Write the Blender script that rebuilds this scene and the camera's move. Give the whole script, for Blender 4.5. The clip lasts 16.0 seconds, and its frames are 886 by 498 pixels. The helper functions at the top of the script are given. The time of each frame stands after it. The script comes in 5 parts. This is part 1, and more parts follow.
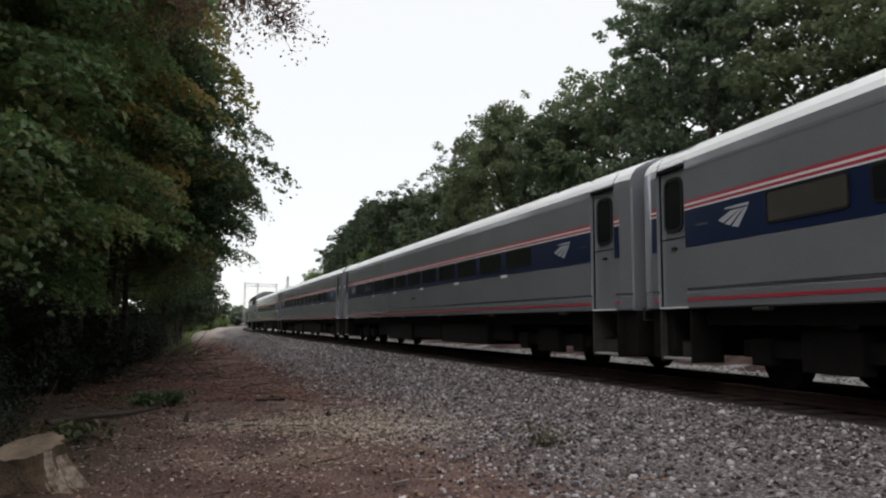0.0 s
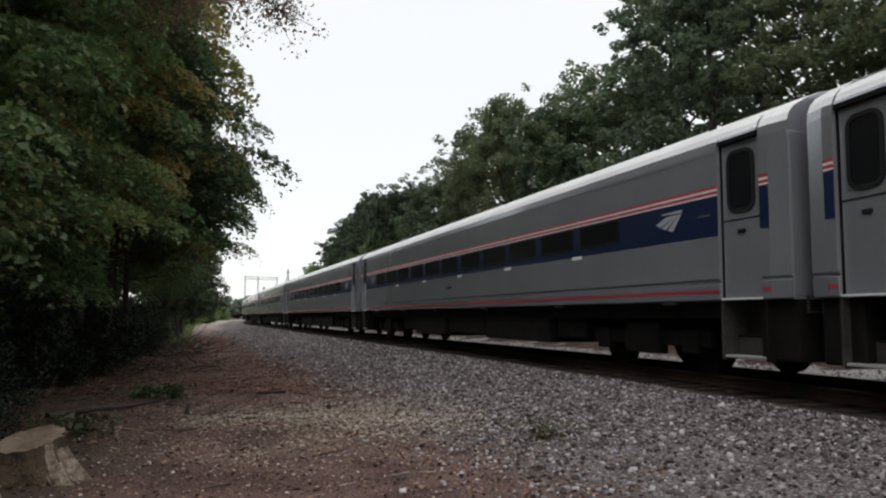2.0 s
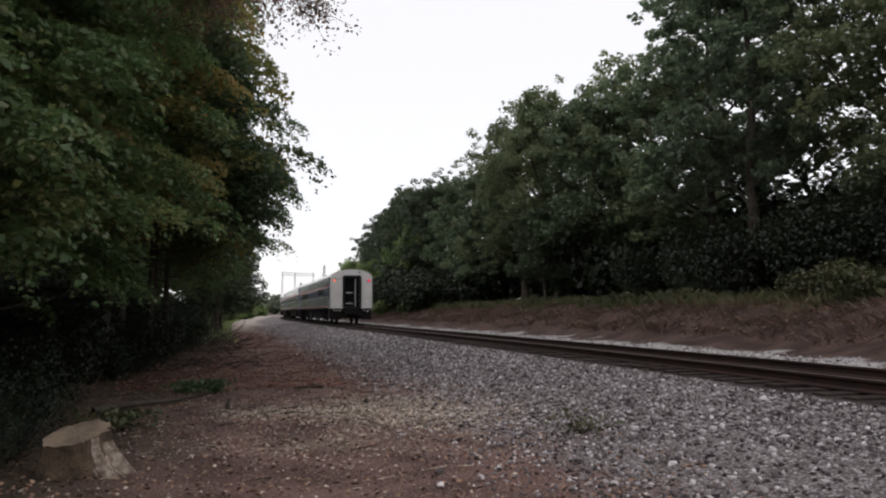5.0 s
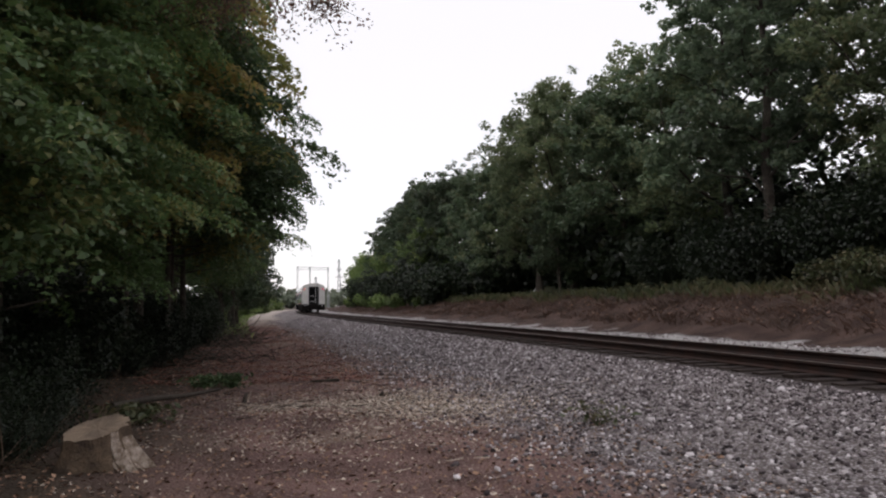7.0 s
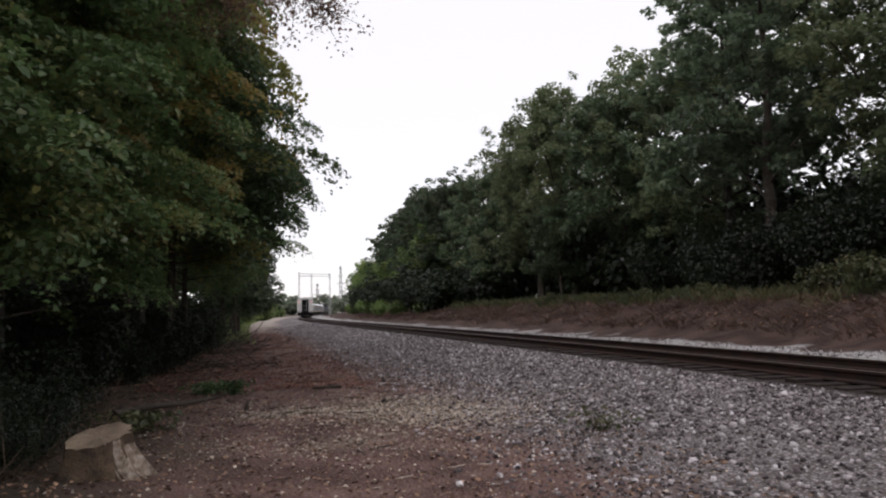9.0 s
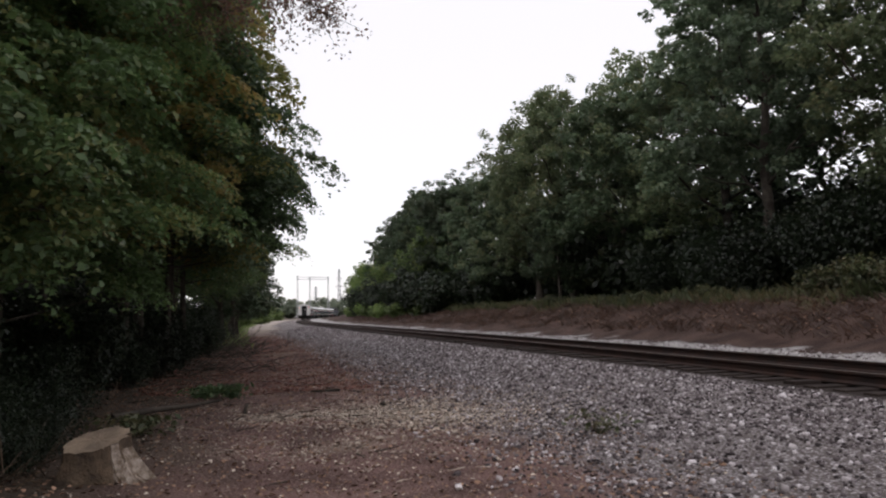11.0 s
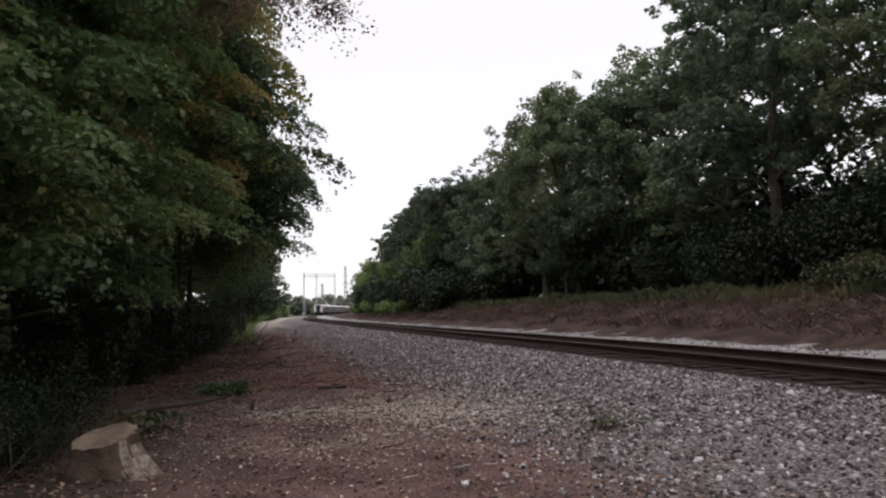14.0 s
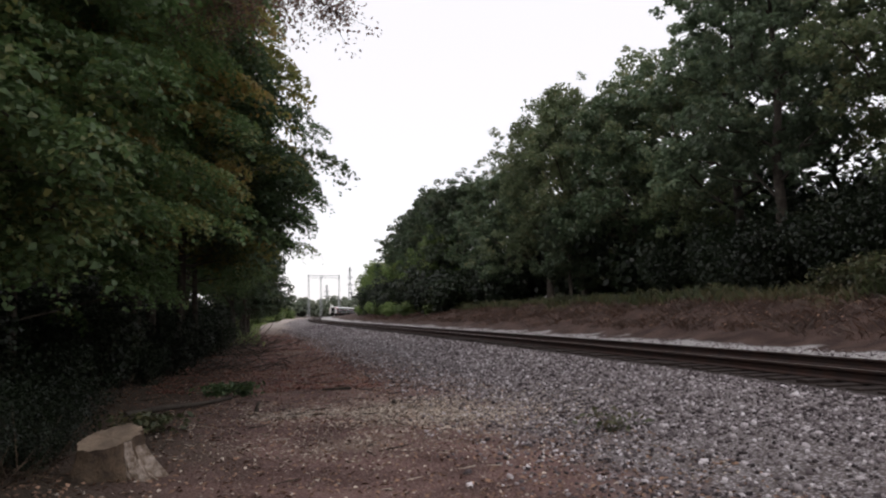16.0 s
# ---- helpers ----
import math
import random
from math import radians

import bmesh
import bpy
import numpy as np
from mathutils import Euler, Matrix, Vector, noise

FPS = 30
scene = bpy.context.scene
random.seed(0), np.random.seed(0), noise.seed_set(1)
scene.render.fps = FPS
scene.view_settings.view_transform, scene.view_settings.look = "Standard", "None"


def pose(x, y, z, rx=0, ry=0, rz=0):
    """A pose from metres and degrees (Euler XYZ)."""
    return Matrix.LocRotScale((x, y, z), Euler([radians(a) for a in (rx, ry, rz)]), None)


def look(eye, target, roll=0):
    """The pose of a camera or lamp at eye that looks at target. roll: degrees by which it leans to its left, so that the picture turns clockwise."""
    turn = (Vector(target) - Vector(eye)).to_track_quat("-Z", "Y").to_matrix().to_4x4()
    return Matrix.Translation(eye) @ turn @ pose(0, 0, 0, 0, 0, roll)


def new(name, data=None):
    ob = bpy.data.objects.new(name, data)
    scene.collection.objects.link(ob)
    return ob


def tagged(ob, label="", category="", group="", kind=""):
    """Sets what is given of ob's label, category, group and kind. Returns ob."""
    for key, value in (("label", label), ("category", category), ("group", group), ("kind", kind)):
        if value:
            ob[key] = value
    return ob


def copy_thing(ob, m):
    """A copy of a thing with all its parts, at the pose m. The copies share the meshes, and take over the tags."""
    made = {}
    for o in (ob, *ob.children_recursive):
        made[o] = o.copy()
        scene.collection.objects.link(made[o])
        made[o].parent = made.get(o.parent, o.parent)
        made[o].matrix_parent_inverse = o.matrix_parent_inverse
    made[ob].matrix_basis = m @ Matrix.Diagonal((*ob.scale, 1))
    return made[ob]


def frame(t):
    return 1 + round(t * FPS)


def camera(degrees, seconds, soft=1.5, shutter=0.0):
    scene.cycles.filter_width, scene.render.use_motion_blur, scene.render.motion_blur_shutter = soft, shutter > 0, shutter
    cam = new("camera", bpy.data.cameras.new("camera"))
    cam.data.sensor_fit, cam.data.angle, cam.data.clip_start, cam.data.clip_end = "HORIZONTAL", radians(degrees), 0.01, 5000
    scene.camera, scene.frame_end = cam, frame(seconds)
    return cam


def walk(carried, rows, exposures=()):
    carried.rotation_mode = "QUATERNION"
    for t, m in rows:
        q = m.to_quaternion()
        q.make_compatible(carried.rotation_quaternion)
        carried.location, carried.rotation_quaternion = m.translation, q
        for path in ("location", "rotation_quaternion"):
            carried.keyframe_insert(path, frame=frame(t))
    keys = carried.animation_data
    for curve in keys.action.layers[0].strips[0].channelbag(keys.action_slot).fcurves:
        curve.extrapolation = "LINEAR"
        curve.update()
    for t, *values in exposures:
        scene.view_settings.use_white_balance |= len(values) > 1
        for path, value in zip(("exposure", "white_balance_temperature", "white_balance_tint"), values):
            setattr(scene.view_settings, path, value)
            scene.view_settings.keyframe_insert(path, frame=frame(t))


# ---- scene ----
cam = camera(60.0, 16.0, soft=2.2)
EYE = (0.0, 0.0, 0.865)
# seconds, yaw, pitch, roll of the camera held by hand
TURNS = [(0, -0.16, 5.57, -0.18), (0.5, -0.51, 5.39, -0.20), (1, -0.58, 5.41, -0.14), (1.5, -0.46, 5.10, -0.13),
         (2, -0.14, 5.06, -0.20), (2.5, 0.42, 5.05, -0.42), (3, -0.09, 5.15, -0.53), (3.5, 0.58, 4.78, -0.21),
         (4, 1.95, 4.77, 0.07), (6.5, 3.02, 4.20, 0.50), (7, 3.61, 4.12, 0.76), (7.5, 3.76, 4.31, 0.80),
         (8, 3.93, 4.07, 1.01), (8.5, 3.90, 4.27, 1.15), (9, 3.74, 4.57, 1.03), (11.5, 3.64, 4.91, 1.21),
         (12, 4.22, 5.23, 1.01), (12.5, 3.96, 4.76, 1.09), (13, 4.44, 4.19, 1.15), (13.5, 3.81, 4.76, 1.21),
         (14, 4.10, 4.56, 1.18), (14.5, 4.95, 4.64, 1.25), (15, 4.48, 4.75, 1.33), (15.5, 4.21, 4.61, 1.43),
         (16, 4.43, 4.67, 1.19)]
walk(cam, [(t, pose(*EYE, 90 + p, r, y)) for t, y, p, r in TURNS], exposures=[(0, -0.17, 6500, 12), (3, -0.17, 6500, 12), (6.5, -0.14, 6500, 19), (16, -0.14, 6500, 19)])

# ---- world and light: overcast ----
world = bpy.data.worlds.new("overcast_sky")
scene.world = world
world.use_nodes = True
wn, wl = world.node_tree.nodes, world.node_tree.links
wn.clear()
sky = wn.new("ShaderNodeTexSky")
sky.sky_type, sky.sun_disc, sky.sun_elevation, sky.sun_rotation = "NISHITA", False, radians(48), radians(200)
veil = wn.new("ShaderNodeMixRGB")
veil.inputs["Fac"].default_value = 0.8
veil.inputs["Color2"].default_value = (10.55, 10.72, 10.5, 1)
wl.new(sky.outputs[0], veil.inputs["Color1"])
wbg = wn.new("ShaderNodeBackground")
wbg.inputs["Strength"].default_value = 0.12
wl.new(veil.outputs[0], wbg.inputs["Color"])
wout = wn.new("ShaderNodeOutputWorld")
wl.new(wbg.outputs[0], wout.inputs["Surface"])
sun_data = bpy.data.lights.new("sun", "SUN")
sun_data.energy, sun_data.angle, sun_data.color = 0.6, radians(25), (1.0, 0.96, 0.9)
sun = new("sun", sun_data)
sun.matrix_world = look((0, 0, 60), (0 + 60 * math.sin(radians(20)) * 0.9, 60 * math.cos(radians(20)) * 0.9, 0))


# ---- materials ----
def material(name, base, rough=0.7, metal=0.0, vary=0.25, scale=6.0, fine=60.0, bump=0.15, second=None, island=0.0, spec=0.5):
    """Colour varied at two scales with fine relief; second is a stain colour."""
    m = bpy.data.materials.new(name)
    m.use_nodes = True
    n, l = m.node_tree.nodes, m.node_tree.links
    b = n["Principled BSDF"]
    b.inputs["Roughness"].default_value, b.inputs["Metallic"].default_value = rough, metal
    b.inputs["Specular IOR Level"].default_value = spec
    co = n.new("ShaderNodeTexCoord")
    big, small = n.new("ShaderNodeTexNoise"), n.new("ShaderNodeTexNoise")
    big.inputs["Scale"].default_value, small.inputs["Scale"].default_value = scale, fine
    big.inputs["Detail"].default_value, small.inputs["Detail"].default_value = 4, 3
    for t in (big, small):
        l.new(co.outputs["Object"], t.inputs["Vector"])
    ramp = n.new("ShaderNodeValToRGB")
    ramp.color_ramp.elements[0].position, ramp.color_ramp.elements[1].position = 0.35, 0.65
    dark = second or [c * (1 - vary) for c in base]
    ramp.color_ramp.elements[0].color, ramp.color_ramp.elements[1].color = (*dark, 1), (*base, 1)
    l.new(big.outputs["Fac"], ramp.inputs["Fac"])
    mul = n.new("ShaderNodeMixRGB")
    mul.blend_type, mul.inputs["Fac"].default_value = "OVERLAY", vary
    l.new(ramp.outputs["Color"], mul.inputs["Color1"])
    l.new(small.outputs["Fac"], mul.inputs["Color2"])
    out = mul.outputs["Color"]
    if island:
        geo, hsv = n.new("ShaderNodeNewGeometry"), n.new("ShaderNodeHueSaturation")
        mr = n.new("ShaderNodeMapRange")
        mr.inputs["To Min"].default_value, mr.inputs["To Max"].default_value = 1 - island, 1 + island
        l.new(geo.outputs["Random Per Island"], mr.inputs["Value"])
        l.new(mr.outputs[0], hsv.inputs["Value"])
        l.new(out, hsv.inputs["Color"])
        out = hsv.outputs["Color"]
    l.new(out, b.inputs["Base Color"])
    if bump:
        bp = n.new("ShaderNodeBump")
        bp.inputs["Strength"].default_value, bp.inputs["Distance"].default_value = bump, 0.02
        l.new(small.outputs["Fac"], bp.inputs["Height"])
        l.new(bp.outputs["Normal"], b.inputs["Normal"])
    return m


def leaf_material(name, green, other, share=0.25, through_light=0.35, spread=0.35):
    """Leaves: a hue that changes leaf by leaf and tree by tree, thin enough to let some light through."""
    m = bpy.data.materials.new(name)
    m.use_nodes = True
    n, l = m.node_tree.nodes, m.node_tree.links
    b, out = n["Principled BSDF"], n["Material Output"]
    b.inputs["Roughness"].default_value = 0.45
    b.inputs["Specular IOR Level"].default_value = 0.5
    geo, info, co = n.new("ShaderNodeNewGeometry"), n.new("ShaderNodeObjectInfo"), n.new("ShaderNodeTexCoord")
    noise_tex = n.new("ShaderNodeTexNoise")
    noise_tex.inputs["Scale"].default_value, noise_tex.inputs["Detail"].default_value = 0.55, 3
    l.new(co.outputs["Object"], noise_tex.inputs["Vector"])
    ad = n.new("ShaderNodeMath")
    ad.operation = "MULTIPLY_ADD"
    ad.inputs[1].default_value = 0.35
    l.new(geo.outputs["Random Per Island"], ad.inputs[0])
    l.new(noise_tex.outputs["Fac"], ad.inputs[2])
    ramp = n.new("ShaderNodeValToRGB")
    e = ramp.color_ramp.elements
    e[0].position, e[0].color = 0.45, (*[c * 0.7 for c in green], 1)
    e[1].position, e[1].color = 1.0 - share * 0.25, (*other, 1)
    mid = e.new(0.85 - share * 0.5)
    mid.color = (*green, 1)
    l.new(ad.outputs[0], ramp.inputs["Fac"])
    hsv, mr = n.new("ShaderNodeHueSaturation"), n.new("ShaderNodeMapRange")
    mr.inputs["To Min"].default_value, mr.inputs["To Max"].default_value = 1 - spread, 1 + spread
    l.new(info.outputs["Random"], mr.inputs["Value"])
    l.new(mr.outputs[0], hsv.inputs["Value"])
    l.new(ramp.outputs["Color"], hsv.inputs["Color"])
    l.new(hsv.outputs["Color"], b.inputs["Base Color"])
    tr, mx = n.new("ShaderNodeBsdfTranslucent"), n.new("ShaderNodeMixShader")
    l.new(hsv.outputs["Color"], tr.inputs["Color"])
    mx.inputs["Fac"].default_value = through_light
    l.new(b.outputs[0], mx.inputs[1])
    l.new(tr.outputs[0], mx.inputs[2])
    l.new(mx.outputs[0], out.inputs["Surface"])
    return m


def glow_material(name, colour, strength):
    m = bpy.data.materials.new(name)
    m.use_nodes = True
    b = m.node_tree.nodes["Principled BSDF"]
    b.inputs["Base Color"].default_value = (*colour, 1)
    b.inputs["Emission Color"].default_value = (*colour, 1)
    b.inputs["Emission Strength"].default_value = strength
    return m


M_SIDE = material("grey_car_paint", (0.36, 0.375, 0.405), 0.15, 0.5, 0.08, 0.8, 30, 0.015)
# Silver roof, whitened so that its colour holds the sky's bright reflection.
M_ROOF = material("silver_roof_sky_shine", (0.90, 0.91, 0.91), 0.35, 0.1, 0.15, 0.7, 25, 0.03)
# End paint made paler and warmer to hold the open sky's light.
M_END_LIT = material("end_paint_with_sky_light", (0.56, 0.555, 0.54), 0.42, 0.1, 0.04, 0.9, 8, 0.0, second=(0.48, 0.465, 0.435))
M_BLUE = material("navy_band", (0.006, 0.016, 0.058), 0.3, 0, 0.1, 2, 40, 0.01)
M_RED = material("red_stripe", (0.42, 0.03, 0.05), 0.45, 0, 0.1, 2, 40, 0.01)
M_WHITE = material("white_stripe", (0.75, 0.75, 0.75), 0.5, 0, 0.06, 2, 40, 0.01)
M_MARK = material("worn_white_mark", (0.42, 0.44, 0.47), 0.5, 0, 0.1, 3, 40, 0.01)
M_SEAM = material("dull_grey_seam", (0.10, 0.10, 0.105), 0.6, 0, 0.2, 3, 40, 0.02)
M_GLASS = material("tinted_window", (0.012, 0.013, 0.015), 0.12, 0, 0.1, 2, 40, 0, spec=0.5)
M_RUBBER = material("black_rubber", (0.014, 0.014, 0.015), 0.7, 0, 0.2, 4, 60, 0.05, spec=0.2)
# Near-black colour that paints the unlit inside of the gangway.
M_DARK = material("dark_gangway", (0.006, 0.006, 0.006), 0.8, 0, 0.2, 4, 60, 0, spec=0.05)
M_UNDER = material("grimy_underframe", (0.011, 0.0095, 0.009), 0.9, 0.0, 0.4, 3, 30, 0.2, spec=0.15)
M_STEP = material("grimy_step", (0.055, 0.05, 0.047), 0.8, 0, 0.4, 3, 30, 0.1, spec=0.2)
M_DOOR = material("grey_door_paint", (0.42, 0.42, 0.41), 0.45, 0.2, 0.1, 2, 30, 0.02)
M_STEEL = material("rail_steel", (0.17, 0.14, 0.13), 0.5, 0.6, 0.2, 3, 60, 0.05)
M_RUST = material("rusty_rail_side", (0.046, 0.024, 0.018), 0.85, 0.0, 0.4, 4, 60, 0.2, second=(0.028, 0.02, 0.018), spec=0.2)
M_TIE = material("old_sleeper_wood", (0.036, 0.026, 0.022), 0.9, 0, 0.5, 3, 40, 0.5, second=(0.018, 0.013, 0.012), spec=0.2)
M_BARK = material("grey_bark", (0.085, 0.072, 0.06), 0.95, 0, 0.5, 3, 25, 0.6, second=(0.04, 0.033, 0.027), spec=0.2)


def stone_material():
    """Mixed stones: dark, brown, grey and a few pale ones."""
    m = material("ballast_stone", (0.3, 0.28, 0.27), 0.9, 0, 0.3, 20, 90, 0.4, spec=0.25)
    n, l = m.node_tree.nodes, m.node_tree.links
    b = n["Principled BSDF"]
    geo, info, add, ramp = n.new("ShaderNodeNewGeometry"), n.new("ShaderNodeObjectInfo"), n.new("ShaderNodeMath"), n.new("ShaderNodeValToRGB")
    add.operation = "ADD"
    l.new(geo.outputs["Random Per Island"], add.inputs[0])
    l.new(info.outputs["Random"], add.inputs[1])
    fr = n.new("ShaderNodeMath")
    fr.operation = "FRACT"
    l.new(add.outputs[0], fr.inputs[0])
    e = ramp.color_ramp.elements
    e[0].position, e[0].color = 0.0, (0.045, 0.038, 0.04, 1)
    e[1].position, e[1].color = 1.0, (0.78, 0.75, 0.765, 1)
    for p, c in ((0.32, (0.12, 0.10, 0.104, 1)), (0.56, (0.23, 0.20, 0.21, 1)), (0.80, (0.42, 0.385, 0.39, 1))):
        e.new(p).color = c
    l.new(fr.outputs[0], ramp.inputs["Fac"])
    mul = n.new("ShaderNodeMixRGB")
    mul.blend_type, mul.inputs["Fac"].default_value = "OVERLAY", 0.35
    old = b.inputs["Base Color"].links[0].from_socket
    l.new(ramp.outputs["Color"], mul.inputs["Color1"])
    l.new(old, mul.inputs["Color2"])
    l.new(mul.outputs["Color"], b.inputs["Base Color"])
    return m


M_STONE = stone_material()
M_CUT = material("sawn_wood", (0.31, 0.235, 0.17), 0.85, 0, 0.4, 3.5, 60, 0.3, second=(0.16, 0.12, 0.09), spec=0.2)
M_STUMP = material("weathered_stump_bark", (0.13, 0.092, 0.062), 0.95, 0, 0.5, 6, 35, 0.9, second=(0.055, 0.04, 0.03), spec=0.2)
M_PALEWOOD = material("bare_pale_wood", (0.46, 0.38, 0.32), 0.9, 0, 0.5, 16, 70, 0.8, second=(0.17, 0.125, 0.09), spec=0.2)
M_RUSSET = material("russet_dead_leaf", (0.30, 0.135, 0.10), 0.9, 0, 0.4, 2, 40, 0.1, island=0.4, spec=0.2)
M_LITTER = material("dead_leaf", (0.29, 0.18, 0.125), 0.9, 0, 0.4, 2, 40, 0.1, island=0.5, spec=0.2)
M_CHIP = material("wood_chip", (0.54, 0.455, 0.375), 0.9, 0, 0.3, 2, 40, 0.1, island=0.4)
M_GALV = material("galvanised_steel", (0.45, 0.46, 0.48), 0.5, 0.4, 0.15, 0.2, 4, 0.02)
M_CONCRETE = material("pale_concrete", (0.55, 0.54, 0.5), 0.9, 0, 0.15, 0.3, 5, 0.05)
L_NEAR = leaf_material("near_green_leaves", (0.118, 0.195, 0.072), (0.23, 0.22, 0.075), 0.28, 0.5, 0.2)
L_AUTUMN = leaf_material("turning_leaves", (0.185, 0.205, 0.063), (0.29, 0.205, 0.07), 0.5, 0.6, 0.15)
L_EDGE = leaf_material("dark_edge_leaves", (0.085, 0.145, 0.060), (0.15, 0.17, 0.065), 0.2, 0.5)
L_OAK = leaf_material("dark_oak_leaves", (0.128, 0.18, 0.108), (0.19, 0.21, 0.12), 0.2, 0.5)
L_MAPLE = leaf_material("deep_green_leaves", (0.075, 0.113, 0.060), (0.13, 0.135, 0.072), 0.25, 0.45)
L_OLIVE = leaf_material("olive_oak_leaves", (0.165, 0.212, 0.110), (0.23, 0.23, 0.12), 0.3, 0.55, 0.2)
L_LIGHT = leaf_material("light_green_leaves", (0.165, 0.245, 0.08), (0.26, 0.285, 0.105), 0.3, 0.5)
L_RUSSET = leaf_material("russet_leaves", (0.150, 0.105, 0.075), (0.22, 0.115, 0.085), 0.5, 0.5)
# Bank grass and brush colours are lowered for the tall trees' shade.
L_GRASS = leaf_material("dry_grass_blades", (0.054, 0.070, 0.028), (0.11, 0.09, 0.047), 0.5)
L_BRUSH = leaf_material("russet_brush", (0.066, 0.041, 0.030), (0.105, 0.062, 0.044), 0.5)
# Aerial haze is painted in: distant leaves get a paler, greyer colour.
L_HAZE = leaf_material("haze_paled_foliage", (0.175, 0.213, 0.150), (0.225, 0.237, 0.163), 0.3)
# Shade under the trees is put into this very dark leaf colour.
L_DARK = leaf_material("undergrowth_painted_shade", (0.017, 0.029, 0.013), (0.038, 0.040, 0.017), 0.2)

# ---- the line of the track: heading and curvature along its length ----
NODES = (-80, -8, 0, 30, 60, 100, 140, 180, 230, 330, 700)
BENDS = (0.0, 0.0, -0.00542, -0.00038, 0.00049, 0.00062, 0.00117, -0.00012, 0.00104, 0.00097, 0.0)
TS = np.arange(-80.0, 700.5, 0.5)
_turn = np.cumsum(np.interp(TS, NODES, BENDS) * 0.5)
TH = _turn - _turn[160] - 0.23381
TX = np.cumsum(np.sin(TH) * 0.5)
TY = np.cumsum(np.cos(TH) * 0.5)
TX, TY = TX - TX[160] + 8.219, TY - TY[160]


def on_track(s, u=0.0):
    """Plan place and heading at s metres along the track, u metres to its right."""
    th = np.interp(s, TS, TH)
    return np.interp(s, TS, TX) + u * np.cos(th), np.interp(s, TS, TY) - u * np.sin(th), th


def track_coords(x, y):
    """s and u of plan points."""
    x, y = np.atleast_1d(np.asarray(x, float)), np.atleast_1d(np.asarray(y, float))
    s, u = np.empty(x.size), np.empty(x.size)
    for a in range(0, x.size, 4000):
        xa, ya = x.ravel()[a:a + 4000], y.ravel()[a:a + 4000]
        j = np.argmin((xa[:, None] - TX[::4]) ** 2 + (ya[:, None] - TY[::4]) ** 2, axis=1) * 4
        dx, dy = xa - TX[j], ya - TY[j]
        s[a:a + 4000] = TS[j] + dx * np.sin(TH[j]) + dy * np.cos(TH[j])
        u[a:a + 4000] = dx * np.cos(TH[j]) - dy * np.sin(TH[j])
    return s, u


PROFILE_U = (-400, -30, -13, -10, -8, -4.6, -2.1, -1.75, 1.75, 2.2, 3.5, 4.3, 6.2, 8.2, 9.5, 14, 40, 400)
PROFILE_Z = (-0.6, -0.5, -0.45, -0.58, -0.62, -0.60, -0.25, -0.20, -0.20, -0.20, -0.19, -0.12, 0.42, 0.95, 1.08, 1.25, 1.5, 1.5)


def wobble(x, y):
    return (0.05 * np.sin(0.9 * x + 0.4 * y) * np.sin(0.7 * y - 0.3 * x) + 0.03 * np.sin(2.3 * x + 1.1) * np.sin(1.9 * y + 0.5)
            + 0.012 * np.sin(6.1 * x + 2.0 * y) * np.sin(5.3 * y))


def ground_z(x, y):
    s, u = track_coords(x, y)
    z = np.interp(u, PROFILE_U, PROFILE_Z)
    rough = np.interp(np.abs(u), (1.8, 3.5, 8), (0.0, 0.5, 1.0)) + np.interp(u, (4.0, 5.6, 9, 12), (0, 2.4, 2.2, 1.0))
    fade = np.interp(s, (150, 240), (1.0, 0.25))
    z = np.where(u > 5, z * fade - 0.3 * (1 - fade), z)
    return z + wobble(np.atleast_1d(x).ravel(), np.atleast_1d(y).ravel()) * rough


# ---- mesh helpers ----
def mesh_of(name, verts, faces, mats, smooth=False, index=None):
    me = bpy.data.meshes.new(name)
    me.from_pydata([tuple(v) for v in verts], [], [tuple(f) for f in faces])
    for m in (mats if isinstance(mats, (list, tuple)) else [mats]):
        me.materials.append(m)
    if index is not None:
        me.polygons.foreach_set("material_index", index)
    if smooth:
        me.polygons.foreach_set("use_smooth", [True] * len(me.polygons))
    return me


def quads_mesh(name, v, mat):
    """A mesh of separate four-cornered pieces from an array (n, 4, 3)."""
    n = len(v)
    me = bpy.data.meshes.new(name)
    me.vertices.add(n * 4)
    me.vertices.foreach_set("co", np.ascontiguousarray(v, np.float32).ravel())
    me.loops.add(n * 4)
    me.loops.foreach_set("vertex_index", np.arange(n * 4, dtype=np.int32))
    me.polygons.add(n)
    me.polygons.foreach_set("loop_start", np.arange(0, n * 4, 4, dtype=np.int32))
    me.update(calc_edges=True)
    me.materials.append(mat)
    return me


def part(name, bm, mat, parent, label=""):
    """Links a bmesh, or a ready mesh, as one object under a thing or a part."""
    if isinstance(bm, bpy.types.Mesh):
        me = bm
    else:
        me = bpy.data.meshes.new(name)
        bm.to_mesh(me)
        bm.free()
        me.materials.append(mat)
    ob = new(name, me)
    ob.parent = parent
    return tagged(ob, label)


def box(bm, x0, x1, y0, y1, z0, z1, bevel=0.0):
    r = bmesh.ops.create_cube(bm, size=1)
    bmesh.ops.scale(bm, vec=(x1 - x0, y1 - y0, z1 - z0), verts=r["verts"])
    bmesh.ops.translate(bm, vec=((x0 + x1) / 2, (y0 + y1) / 2, (z0 + z1) / 2), verts=r["verts"])
    if bevel:
        ed = list({e for v in r["verts"] for e in v.link_edges})
        bmesh.ops.bevel(bm, geom=ed, offset=bevel, segments=2, affect="EDGES", profile=0.5)
    return bm


def boxes(*rows, bevel=0.0):
    bm = bmesh.new()
    for r in rows:
        box(bm, *r, bevel=bevel)
    return bm


